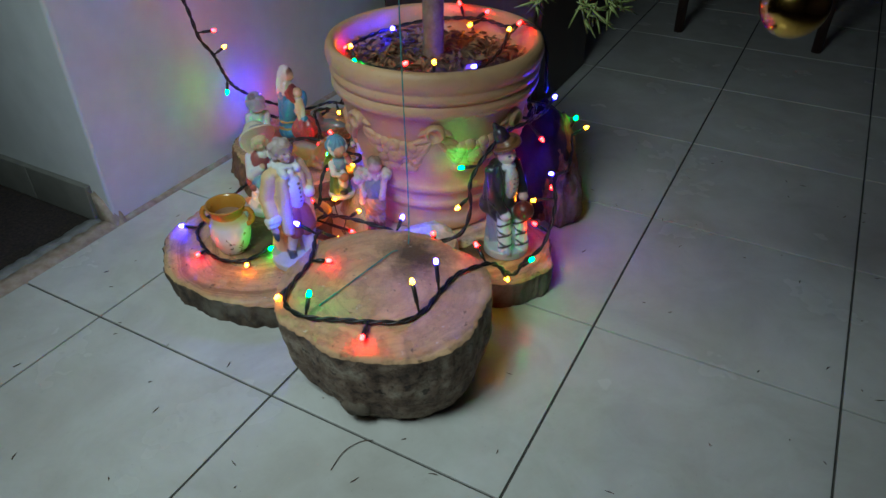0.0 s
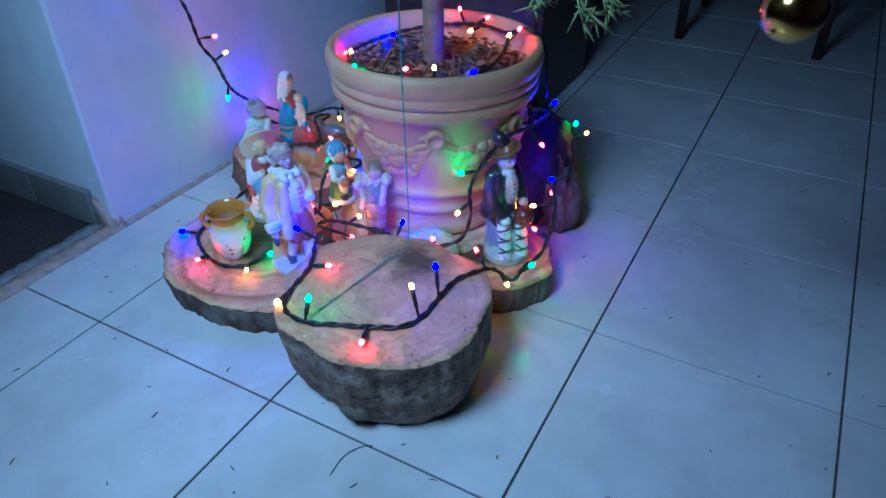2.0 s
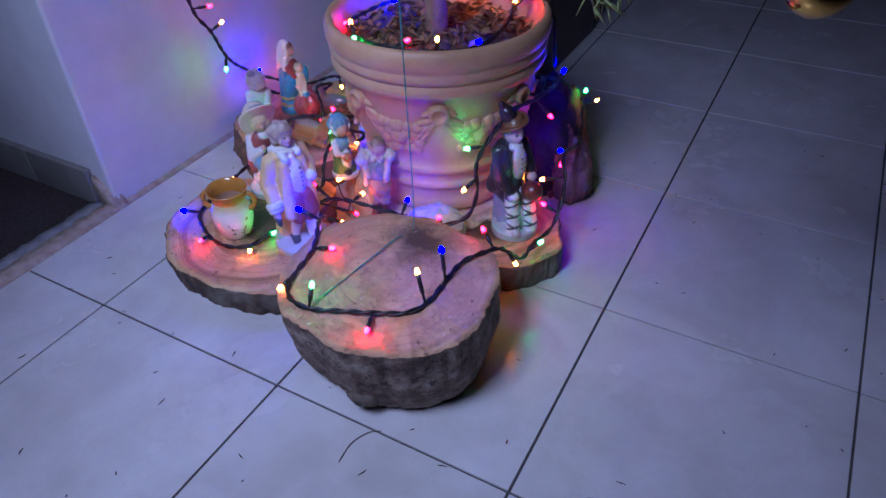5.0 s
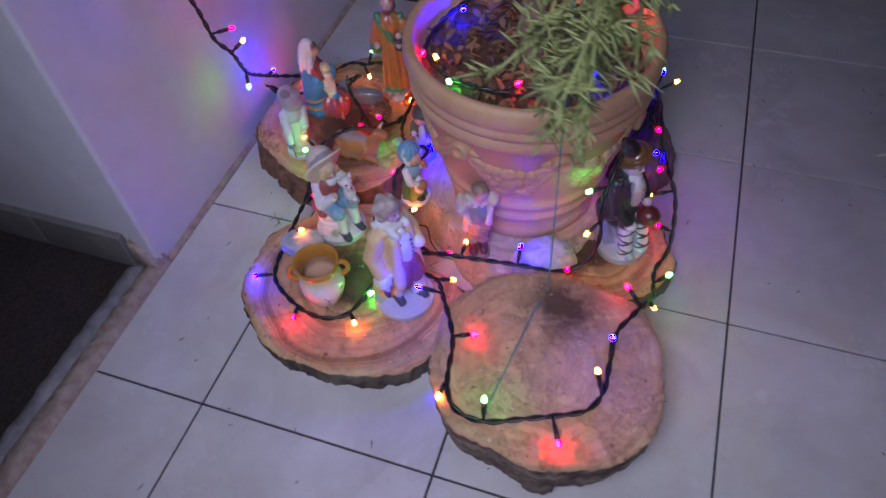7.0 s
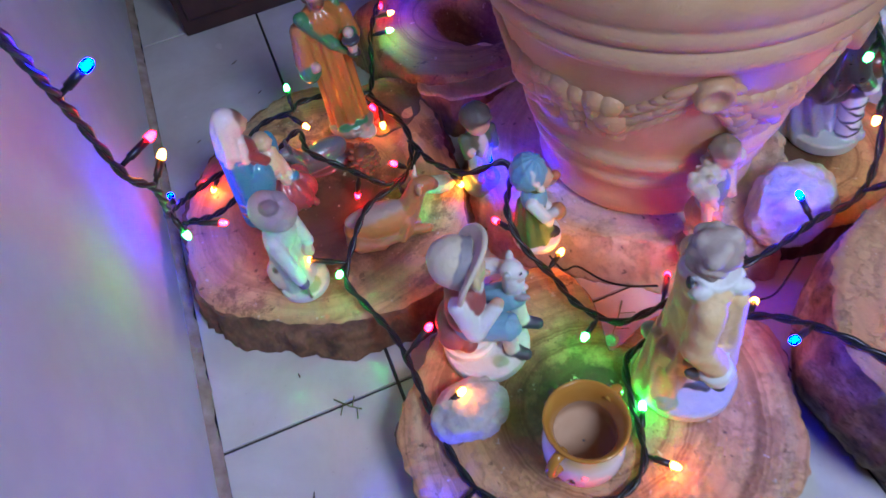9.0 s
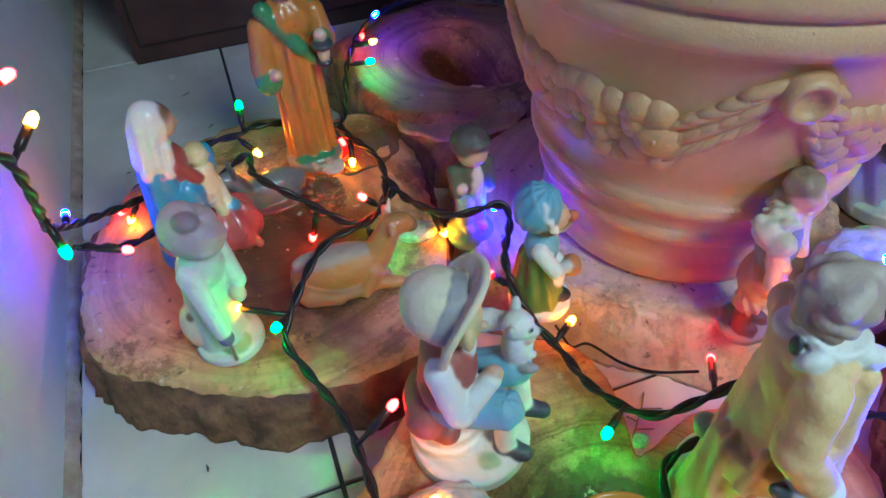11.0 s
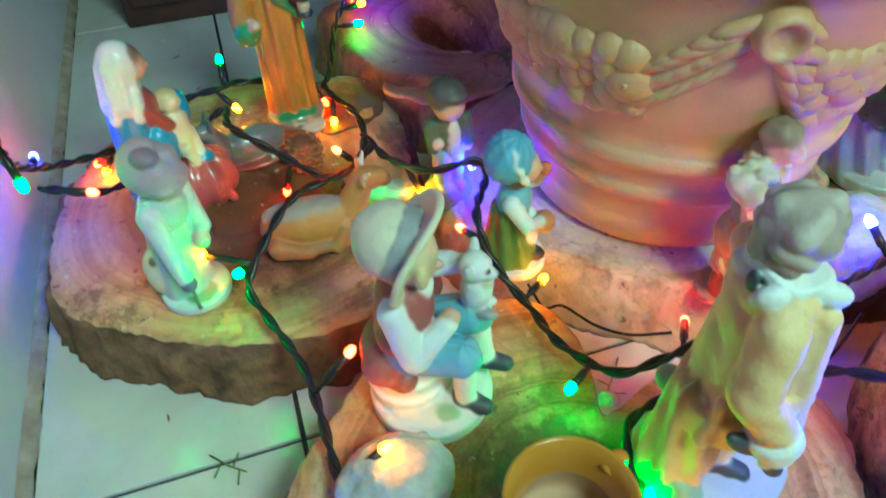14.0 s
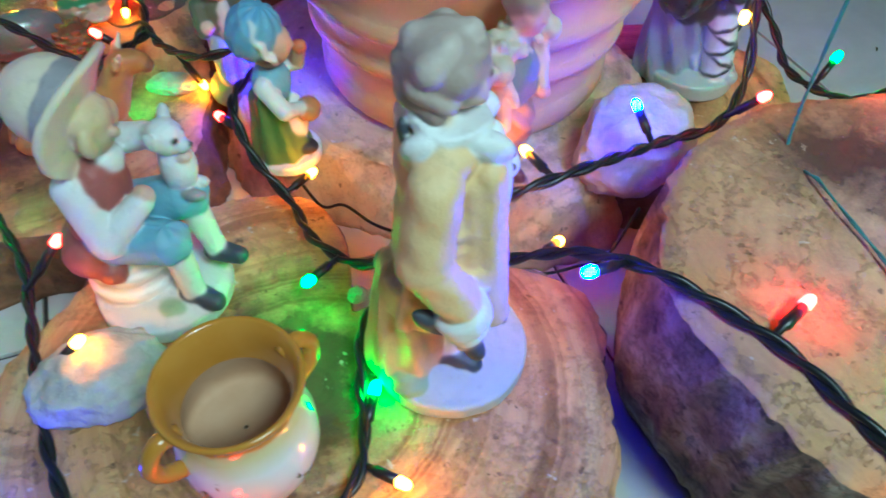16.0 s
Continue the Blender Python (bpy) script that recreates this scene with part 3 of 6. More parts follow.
def stub(place, radii, mat, label, seed, lean):
    """A rounded lump of weathered wood standing on the tiles, broken and furrowed."""
    bm = bmesh.new()
    bmesh.ops.create_icosphere(bm, subdivisions=5, radius=1.0)
    for v in bm.verts:
        n = v.co.normalized()
        a = math.atan2(n.y, n.x)
        s = 1 + 0.20 * noise.noise(n * 1.6 + Vector((seed, 0, 0))) + 0.10 * noise.noise(n * 4 + Vector((0, seed, 0))) + 0.05 * math.sin(9 * a + 2 * n.z) * (1 - abs(n.z)) + 0.035 * noise.noise(n * 13)
        v.co = Vector((n.x * radii[0], n.y * radii[1], n.z * radii[2])) * s
        v.co.z = max(v.co.z, -0.62 * radii[2])
        v.co.x += lean[0] * v.co.z
        v.co.y += lean[1] * v.co.z
    ob = part("wood_stub", bm, mat)
    ob.matrix_world = pose(place[0], place[1], 0.62 * radii[2])
    return tagged(ob, label, "wood stub")


# Near-black lump: the dark of a hollow log's opening put into its colour.
stub((0.446, 0.600), (0.062, 0.072, 0.118), BARK_BLACK, "tall near-black rounded lump beside the pot, standing in for a hollow log's dark opening", 3.1, (0.0, 0.0))
stub((0.482, 0.618), (0.036, 0.062, 0.108), BARK_RUST, "brown curved slab of bark behind the black lump, standing in for the opening's rim", 5.7, (-0.15, 0.1))
stub((0.512, 0.588), (0.034, 0.046, 0.062), BARK, "short reddish-brown rounded stub of wood on the tiles", 8.4, (-0.1, 0.1))
knot = part("knot", (lambda b: (blob_at(b, (0.018, -0.101, 0.034), (0.022, 0.016, 0.018)), b)[1])(bmesh.new()), BARK, front_log, "pale broken knot stub")
chip = log("log_slice", (0.098, 0.642, 0), 0.050, 0.045, 0.052, WOOD_BACK, "small sawn slab beside the stump", wobble=0.06, taper=0.95, seed=33)


# ---------------------------------------------------------------- pot with tree
POT = (0.3286, 0.4530, 0.0585)
pot = tagged(empty("flower_pot", POT), "large terracotta flower pot with fruit garlands and ringed rim", "flower pot")
profile = [(0.001, 0.0), (0.0995, 0.0), (0.1045, 0.003), (0.1075, 0.009), (0.1078, 0.018), (0.1058, 0.024), (0.1046, 0.0255), (0.1072, 0.042), (0.1076, 0.0455), (0.1112, 0.0475), (0.1142, 0.0515), (0.1144, 0.0560), (0.1122, 0.0600), (0.1104, 0.0612), (0.1148, 0.0740),
           (0.1152, 0.0765), (0.1188, 0.0785), (0.1222, 0.0825), (0.1226, 0.0875), (0.1206, 0.0920), (0.1186, 0.0935), (0.1236, 0.109), (0.1320, 0.142), (0.1400, 0.175), (0.1482, 0.213),
           (0.1505, 0.216), (0.1565, 0.218), (0.1592, 0.224), (0.1588, 0.231), (0.1562, 0.236), (0.1552, 0.238), (0.1588, 0.240), (0.1606, 0.246), (0.1592, 0.252), (0.1586, 0.254),
           (0.1604, 0.257), (0.1632, 0.262), (0.1642, 0.271), (0.1632, 0.279), (0.1600, 0.285), (0.1550, 0.287), (0.1500, 0.284), (0.1470, 0.276), (0.1440, 0.255), (0.1400, 0.235), (0.001, 0.230)]
part("body", lathe(profile, 128), TERRACOTTA, pot)


def pot_radius(z):
    return 0.1236 + (z - 0.109) * (0.1482 - 0.1236) / (0.213 - 0.109)


def on_pot(a, z, out=0.0):
    r = pot_radius(z) + out
    return Vector((r * math.cos(a), r * math.sin(a), z))


def blob(bm, place, radii, a, tilt=0.0, sub=2):
    made = bmesh.ops.create_icosphere(bm, subdivisions=sub, radius=1.0)["verts"]
    m = Matrix.Translation(place) @ Matrix.Rotation(a, 4, "Z") @ Matrix.Rotation(tilt, 4, "X") @ Matrix.Diagonal((*radii, 1))
    bmesh.ops.transform(bm, matrix=m, verts=made)


rng = random.Random(6)
for start, end in ((-206, -111), (-111, -61), (-61, -10), (-10, 55), (55, 154)):
    a0, span = radians(start), radians(end - start)
    bm = bmesh.new()
    count = round(end - start) // 4
    for k in range(count + 1):
        s = k / count
        a = a0 + span * (0.07 + 0.86 * s)
        mid = min(1.0, 1.5 * (1 - (2 * s - 1) ** 2))
        z = 0.186 - 0.034 * mid
        if 0.22 < s < 0.78:
            for dz in (-0.021, -0.008, 0.005, 0.016):
                r = rng.uniform(0.0082, 0.0125)
                blob(bm, on_pot(a + rng.uniform(-0.035, 0.035), z + dz + rng.uniform(-0.003, 0.003), -0.0008), (r * 0.78, r, r), a)
        else:
            slope = (1 if s > 0.5 else -1) * 0.60
            for dz, w in ((-0.011, 0.0050), (0.0, 0.0064), (0.011, 0.0052)):
                blob(bm, on_pot(a, z + dz, -0.0008), (0.0066, 0.0185, w), a, slope * (1.1 - 30 * dz))
    for part_way in ((0.29, 0.71) if end - start > 80 else (0.5,)):
        mid_a = a0 + span * part_way
        blob(bm, on_pot(mid_a, 0.152, 0.0010), (0.0095, 0.0150, 0.0150), mid_a, 0, 3)
        blob(bm, on_pot(mid_a, 0.152, 0.0098), (0.0020, 0.0022, 0.0022), mid_a, 0, 1)
    part("garland", bm, TERRACOTTA, pot, "fruit garland in relief")
    bm = lathe([(0.0005, 0.0085), (0.0068, 0.0085), (0.0080, 0.0108), (0.0104, 0.0132), (0.0126, 0.0126), (0.0142, 0.009), (0.0150, 0.002), (0.0150, -0.014)], 32)
    a1 = radians(end)
    bmesh.ops.transform(bm, matrix=Matrix.Translation(on_pot(a1, 0.195, -0.0010)) @ Matrix.Rotation(a1, 4, "Z") @ Matrix.Rotation(radians(96), 4, "Y"), verts=bm.verts)
    part("rosette", bm, TERRACOTTA, pot, "round scroll boss")

bm = bmesh.new()
rows = []
for r in np.linspace(0.0, 0.1435, 22):
    rows.append([bm.verts.new((r * math.cos(t), r * math.sin(t), 0.248 - 0.05 * r + 0.012 * noise.noise((40 * r * math.cos(t), 40 * r * math.sin(t), 3)) + 0.006 * noise.noise((120 * r * math.cos(t), 120 * r * math.sin(t), 9)))) for t in np.linspace(0, 2 * math.pi, 72, endpoint=False)])
for a, b in zip(rows, rows[1:]):
    for k in range(72):
        bm.faces.new((a[k], a[(k + 1) % 72], b[(k + 1) % 72], b[k]))
bmesh.ops.remove_doubles(bm, verts=bm.verts, dist=1e-5)
soil = part("soil", bm, SOIL)
soil.location = POT
tagged(soil, "dark crumbly potting soil filling the flower pot", "soil", kind="stuff")


def leaf_litter(count, seed):
    rng = np.random.default_rng(seed)
    pieces = []
    for _ in range(count):
        r, a = 0.14 * math.sqrt(rng.uniform()), rng.uniform(0, 6.28)
        m = pose(r * math.cos(a), r * math.sin(a), 0.254 - 0.05 * r + rng.uniform(0, 0.006), *rng.normal(0, 25, 2), rng.uniform(0, 360))
        ln, wd = rng.uniform(0.003, 0.012), rng.uniform(0.0015, 0.005)
        v = [(-ln, 0, 0), (-0.3 * ln, wd, 0.15 * ln), (0.5 * ln, 0.8 * wd, 0.1 * ln), (ln, 0, -0.2 * ln), (0.5 * ln, -0.8 * wd, 0.12 * ln), (-0.3 * ln, -wd, 0.18 * ln), (0, 0, -0.1 * ln)]
        pieces.append(([tuple(m @ Vector(q)) for q in v], [(0, 1, 6), (1, 2, 6), (2, 3, 6), (3, 4, 6), (4, 5, 6), (5, 0, 6)]))
    return merge(*pieces)


litter = from_arrays("leaf_litter", *leaf_litter(420, 4), DRY_LEAF)
litter.location = POT
tagged(litter, "dry brown leaves scattered on the potting soil", "leaves", kind="stuff")


def spray(root, tip, rng, count=26, length=0.045, droop=0.2):
    """One feathery conifer spray: a bent axis with short forked scaly twigs on both sides."""
    root, tip = np.array(root, float), np.array(tip, float)
    axis = tip - root
    far = np.linalg.norm(axis)
    bend = np.array((0, 0, -droop * far))
    line = np.array([root + axis * s + bend * (s * s - s) * -1 for s in np.linspace(0, 1, 14)])
    pieces = [tube(line, np.linspace(0.0022, 0.0009, 14), 5)]
    for k in range(count):
        s = 0.08 + 0.92 * k / count
        at = root + axis * s - bend * (s * s - s)
        way = axis / far * rng.uniform(0.5, 0.9) + rng.normal(0, 0.55, 3)
        way /= np.linalg.norm(way)
        ln = length * (1.1 - 0.6 * s) * rng.uniform(0.7, 1.2)
        mid, end = at + 0.5 * ln * way + rng.normal(0, 0.003, 3), at + ln * way
        pieces.append(tube(catmull([at, mid, end], 0.012), 0.0009, 4))
        for _ in range(6):
            u = rng.uniform(0.25, 1.0)
            side = way + rng.normal(0, 0.6, 3)
            side /= np.linalg.norm(side)
            b = at + u * ln * way
            c = b + side * rng.uniform(0.008, 0.020)
            pieces.append(tube([b, 0.5 * (b + c), c], (0.0010, 0.0009, 0.0003), 4))
    return merge(*pieces)


tree = tagged(empty("potted_conifer", (0.328, 0.450, 0.300)), "small potted conifer with a bare trunk and feathery drooping sprays", "tree")
off = Vector((0.328, 0.450, 0.300))
stem = catmull([(0, 0, -0.02), (0.002, -0.003, 0.15), (-0.004, 0.002, 0.4), (0.004, 0.004, 0.75), (0.0, 0.0, 1.05)], 0.02)
from_arrays("trunk", *tube(stem, np.linspace(0.0165, 0.008, len(stem)), 12), TRUNK, tree, "bare grey-brown trunk")
rng = np.random.default_rng(11)
SPRAYS = [
    ((0.330, 0.450, 0.66), (0.63, 0.10, 0.70), (0.640, 0.050, 0.545)),
    ((0.330, 0.450, 0.72), (0.72, 0.18, 0.74), (0.730, 0.140, 0.590)),
    ((0.330, 0.450, 0.70), (0.47, 0.10, 0.74), (0.430, 0.045, 0.585)),
]
for a, b, c in SPRAYS:
    a, b, c = (np.array(q) - np.array(off) for q in (a, b, c))
    limb = catmull([a, 0.5 * (a + b) + (0, 0, 0.03), b, 0.5 * (b + c)], 0.01)
    from_arrays("branch", *tube(limb, np.linspace(0.005, 0.0018, len(limb)), 7), TRUNK, tree, "thin brown branch")
    bunch = [spray(b, c, rng, 24)]
    for _ in range(9):
        s = rng.uniform(0.0, 0.7)
        at = b + s * (c - b)
        bunch.append(spray(at, at + 0.50 * (c - b) * rng.uniform(0.5, 1.0) + rng.normal(0, 0.026, 3), rng, 12, 0.028))
    from_arrays("foliage", *merge(*bunch), FOLIAGE, tree, "green feathery scale-leaf spray")

twine_line = catmull([(0.400, 0.245, 0.70), (0.408, 0.232, 0.40), (0.415, 0.220, 0.141), (0.408, 0.190, 0.1395), (0.398, 0.120, 0.1390), (0.388, 0.052, 0.1390)], 0.006)
tagged(from_arrays("twine", *merge(tube(twine_line, 0.0006, 5, 0.0005, 0.006), tube(twine_line, 0.0006, 5, 0.0005, 0.006, 3.14)), TWINE), "thin green twine hanging down over the log slice", "twine")


# ---------------------------------------------------------------- furniture behind
cabinet = tagged(empty("cabinet", (-0.105, 0.975, 0)), "dark red-brown wooden cabinet standing on the tiles", "cabinet")
part("body", box((0, 0.004, 0), (0.405, 0.34, 0.72), 0.003), DARK_WOOD, cabinet)
part("door", box((0.012, -0.008, 0.03), (0.393, 0.004, 0.70), 0.003), DARK_WOOD, cabinet)
chair = tagged(empty("chair", (0.46, 1.71, 0)), "dark wooden chair standing back in the dark room", "chair")
for x in (0, 0.38):
    for y in (0, 0.38):
        part("leg", lathe([(0.001, 0), (0.013, 0), (0.016, 0.2), (0.018, 0.44), (0.001, 0.44)], 16), DARK_WOOD, chair).location = (x, y, 0)
part("seat", box((-0.03, -0.03, 0.44), (0.41, 0.41, 0.465), 0.006), DARK_WOOD, chair)
part("backrest", box((-0.02, 0.37, 0.465), (0.40, 0.395, 0.88), 0.006), DARK_WOOD, chair)

bauble = tagged(empty("bauble", (0.808, 0.201, 0.518)), "shiny gold glass bauble hanging from the tree", "bauble")
part("ball", lathe([(0.027 * math.sin(math.pi * k / 32) + 1e-5, -0.027 * math.cos(math.pi * k / 32)) for k in range(33)], 48), GOLD, bauble)
part("cap", lathe([(0.006, 0.024), (0.006, 0.033), (0.0001, 0.034)], 16), GOLD, bauble, "small gold cap")
from_arrays("hook", *tube(catmull([(0, 0, 0.033), (0.003, 0, 0.05), (-0.10, 0.05, 0.16)], 0.01), 0.0006, 5), GOLD, bauble, "thin hanging thread")


# ---------------------------------------------------------------- bits on the floor
def crumbs(count, seed):
    rng = np.random.default_rng(seed)
    pieces = []
    for _ in range(count):
        x, y = rng.uniform(-0.15, 1.1), rng.uniform(-0.25, 0.95)
        a, ln = rng.uniform(0, 6.28), rng.uniform(0.001, 0.006)
        way = np.array((math.cos(a), math.sin(a), 0)) * ln
        at = np.array((x, y, 0.0011))
        pieces.append(tube([at - way, at + rng.normal(0, 0.0006, 3) * (1, 1, 0), at + way], (0.0003, 0.0008, 0.0003), 4))
    return merge(*pieces)


tagged(from_arrays("floor_crumbs", *crumbs(110, 2), SOIL), "small dark crumbs and needles scattered on the tiles", "crumbs", kind="stuff")
tagged(from_arrays("twig", *tube(catmull([(0.469, -0.058, 0.001), (0.468, -0.030, 0.0025), (0.477, -0.008, 0.0015), (0.489, 0.002, 0.001)], 0.004), 0.0005, 5), SOIL), "thin curved dark twig lying on the tiles", "twig")
tagged(from_arrays("needle_sprig", *merge(tube([(-0.062, 0.338, 0.001), (-0.050, 0.325, 0.002), (-0.040, 0.318, 0.001)], 0.0007, 5), tube([(-0.055, 0.330, 0.001), (-0.060, 0.320, 0.002)], 0.0006, 5), tube([(-0.048, 0.324, 0.001), (-0.043, 0.333, 0.002)], 0.0006, 5), tube([(-0.044, 0.321, 0.001), (-0.046, 0.310, 0.002)], 0.0006, 5)), FOLIAGE), "small green conifer sprig fallen on the tiles", "sprig")
tagged(from_arrays("needle_sprig", *merge(tube(catmull([(0.232, 0.318, 0.001), (0.222, 0.306, 0.003), (0.204, 0.288, 0.001)], 0.004), 0.0006, 5), tube([(0.222, 0.306, 0.003), (0.236, 0.300, 0.004)], 0.0005, 5), tube([(0.214, 0.298, 0.002), (0.208, 0.304, 0.004)], 0.0005, 5), tube([(0.210, 0.293, 0.002), (0.222, 0.288, 0.003)], 0.0005, 5)), FOLIAGE), "thin green conifer twig lying between the log slices", "sprig")


# ---------------------------------------------------------------- figurines and small things
WHITE, CREAM, SKIN, PINKISH = (0.74, 0.74, 0.72), (0.70, 0.62, 0.45), (0.62, 0.40, 0.29), (0.66, 0.50, 0.42)
RED, SKY, NAVY = (0.36, 0.10, 0.085), (0.22, 0.43, 0.54), (0.055, 0.065, 0.085)
TAN, BROWN, DARK, GREEN = (0.52, 0.30, 0.13), (0.20, 0.11, 0.07), (0.03, 0.028, 0.03), (0.09, 0.20, 0.055)
FLEECE, ASH = (0.58, 0.51, 0.39), (0.50, 0.51, 0.48)
GREY, STRAW, ORANGE, PALE, LEAF = (0.34, 0.32, 0.32), (0.62, 0.50, 0.29), (0.50, 0.20, 0.045), (0.60, 0.62, 0.60), (0.30, 0.42, 0.24)


def figure(name, prims, mat, place, turn, label, size=1.0, **more):
    return tagged(sculpt(name, prims, mat, place, turn, size, **more), label, "figurine", "crib figurines")


figure("figurine", [
    disc((0, 0, 0.5), 3.5, 0.55, PALE), ell((0.3, 0, 0.9), (3.3, 3.0, 0.9), PALE), ell((1.2, -1.9, 1.3), (0.8, 0.6, 0.35), LEAF), ell((2.4, 1.2, 1.3), (0.7, 0.6, 0.3), LEAF),
    cap((-1.3, 0, 0.8), (-1.2, 0, 4.4), 2.3, 1.8, WHITE), disc((-1.3, 0, 1.9), 2.35, 0.35, WHITE), disc((-1.3, 0, 3.0), 2.2, 0.35, WHITE),
    ell((-2.3, -0.2, 4.9), (1.4, 2.0, 1.2), RED), ell((-2.2, -1.5, 4.4), (1.2, 1.1, 1.2), RED),
    cap((-1.5, 0, 5.4), (-1.2, 0, 9.0), 1.45, 1.4, RED), ell((-0.8, -0.4, 8.2), (1.3, 1.55, 1.9), RED), ell((-0.5, 0.1, 9.4), (0.9, 1.0, 0.8), WHITE),
    cap((-0.9, -1.0, 5.3), (2.0, -1.2, 5.7), 1.25, 1.1, SKY, (5, 0.05, 1)), cap((2.0, -1.0, 5.3), (2.2, -1.0, 1.9), 0.75, 0.58, WHITE), cap((2.0, -1.0, 1.5), (3.3, -1.2, 1.25), 0.62, 0.5, NAVY),
    cap((-0.9, 1.0, 5.4), (2.3, 1.0, 6.7), 1.25, 1.1, SKY, (5, 0.05, 1)), cap((2.4, 0.9, 6.2), (3.0, 0.9, 3.3), 0.72, 0.56, WHITE), cap((2.9, 0.9, 2.9), (4.2, 0.8, 2.75), 0.58, 0.48, NAVY),
    cap((-1.3, -1.5, 8.9), (-0.3, -2.1, 6.4), 0.85, 0.8, WHITE), cap((-0.3, -2.1, 6.4), (1.2, -0.9, 7.9), 0.78, 0.6, WHITE), ell((1.35, -0.7, 8.2), (0.5, 0.45, 0.5), SKIN),
    
    ell((-0.5, 0, 11.3), (1.15, 1.1, 1.3), SKIN), ell((0.7, 0, 11.2), (0.28, 0.25, 0.25), SKIN), ell((-0.55, 0, 11.9), (1.25, 1.25, 0.9), STRAW), ell((-1.2, 0, 11.0), (0.8, 1.1, 1.1), STRAW),
    disc((-0.55, 0.0, 12.15), 2.95, 0.20, CREAM, (4, -68, 0), 0.18, (2, 0.42, 1.2)), disc((-1.10, 0, 12.36), 1.92, 0.40, GREY, (0, -68, 0), 0.12), ell((-1.70, 0, 12.60), (1.85, 1.85, 1.62), CREAM, (0, -68, 0)), ell((-2.35, 0.1, 12.95), (1.25, 1.2, 1.0), CREAM, (0, -68, 0)), ell((0.1, -1.0, 11.3), (0.35, 0.5, 0.7), STRAW), ell((0.1, 1.0, 11.3), (0.35, 0.5, 0.7), STRAW),
    cap((-2.0, -1.2, 3.6), (-1.0, -1.9, 3.9), 0.8, 0.7, RED), ell((-1.2, -0.6, 6.6), (1.4, 1.7, 1.0), RED),
    cap((-0.7, 1.6, 9.3), (0.9, 1.6, 9.7), 0.75, 0.62, WHITE), cap((0.9, 1.6, 9.7), (2.0, 1.2, 10.2), 0.6, 0.5, WHITE),
    ell((2.4, 1.0, 8.6), (0.85, 0.8, 1.45), WHITE), ell((2.4, 0.8, 10.5), (0.85, 0.8, 0.82), WHITE), ell((2.1, 0.05, 10.7), (0.28, 0.26, 0.62), PALE, (20, 0, 0)), ell((2.2, 1.55, 11.0), (0.3, 0.28, 0.6), PALE, (-20, 0, 0)), ell((3.1, 0.7, 10.2), (0.42, 0.42, 0.34), PALE), ell((3.5, 0.7, 10.3), (0.14, 0.14, 0.12), DARK), ell((3.1, 0.35, 10.7), (0.12, 0.11, 0.11), DARK), ell((3.1, 1.1, 10.7), (0.12, 0.11, 0.11), DARK), ell((3.1, 0.4, 7.4), (0.6, 0.34, 0.3), GREY), ell((3.0, 1.3, 7.4), (0.55, 0.34, 0.3), PALE), ell((2.95, 0.8, 9.5), (0.4, 0.35, 0.3), PINKISH),
], BISQUE, (0.085, 0.304, 0.051), -28, "seated farm boy figurine in a straw hat holding a white puppy", size=1.06, grid=0.085, melt=0.14, lumps=0.035)

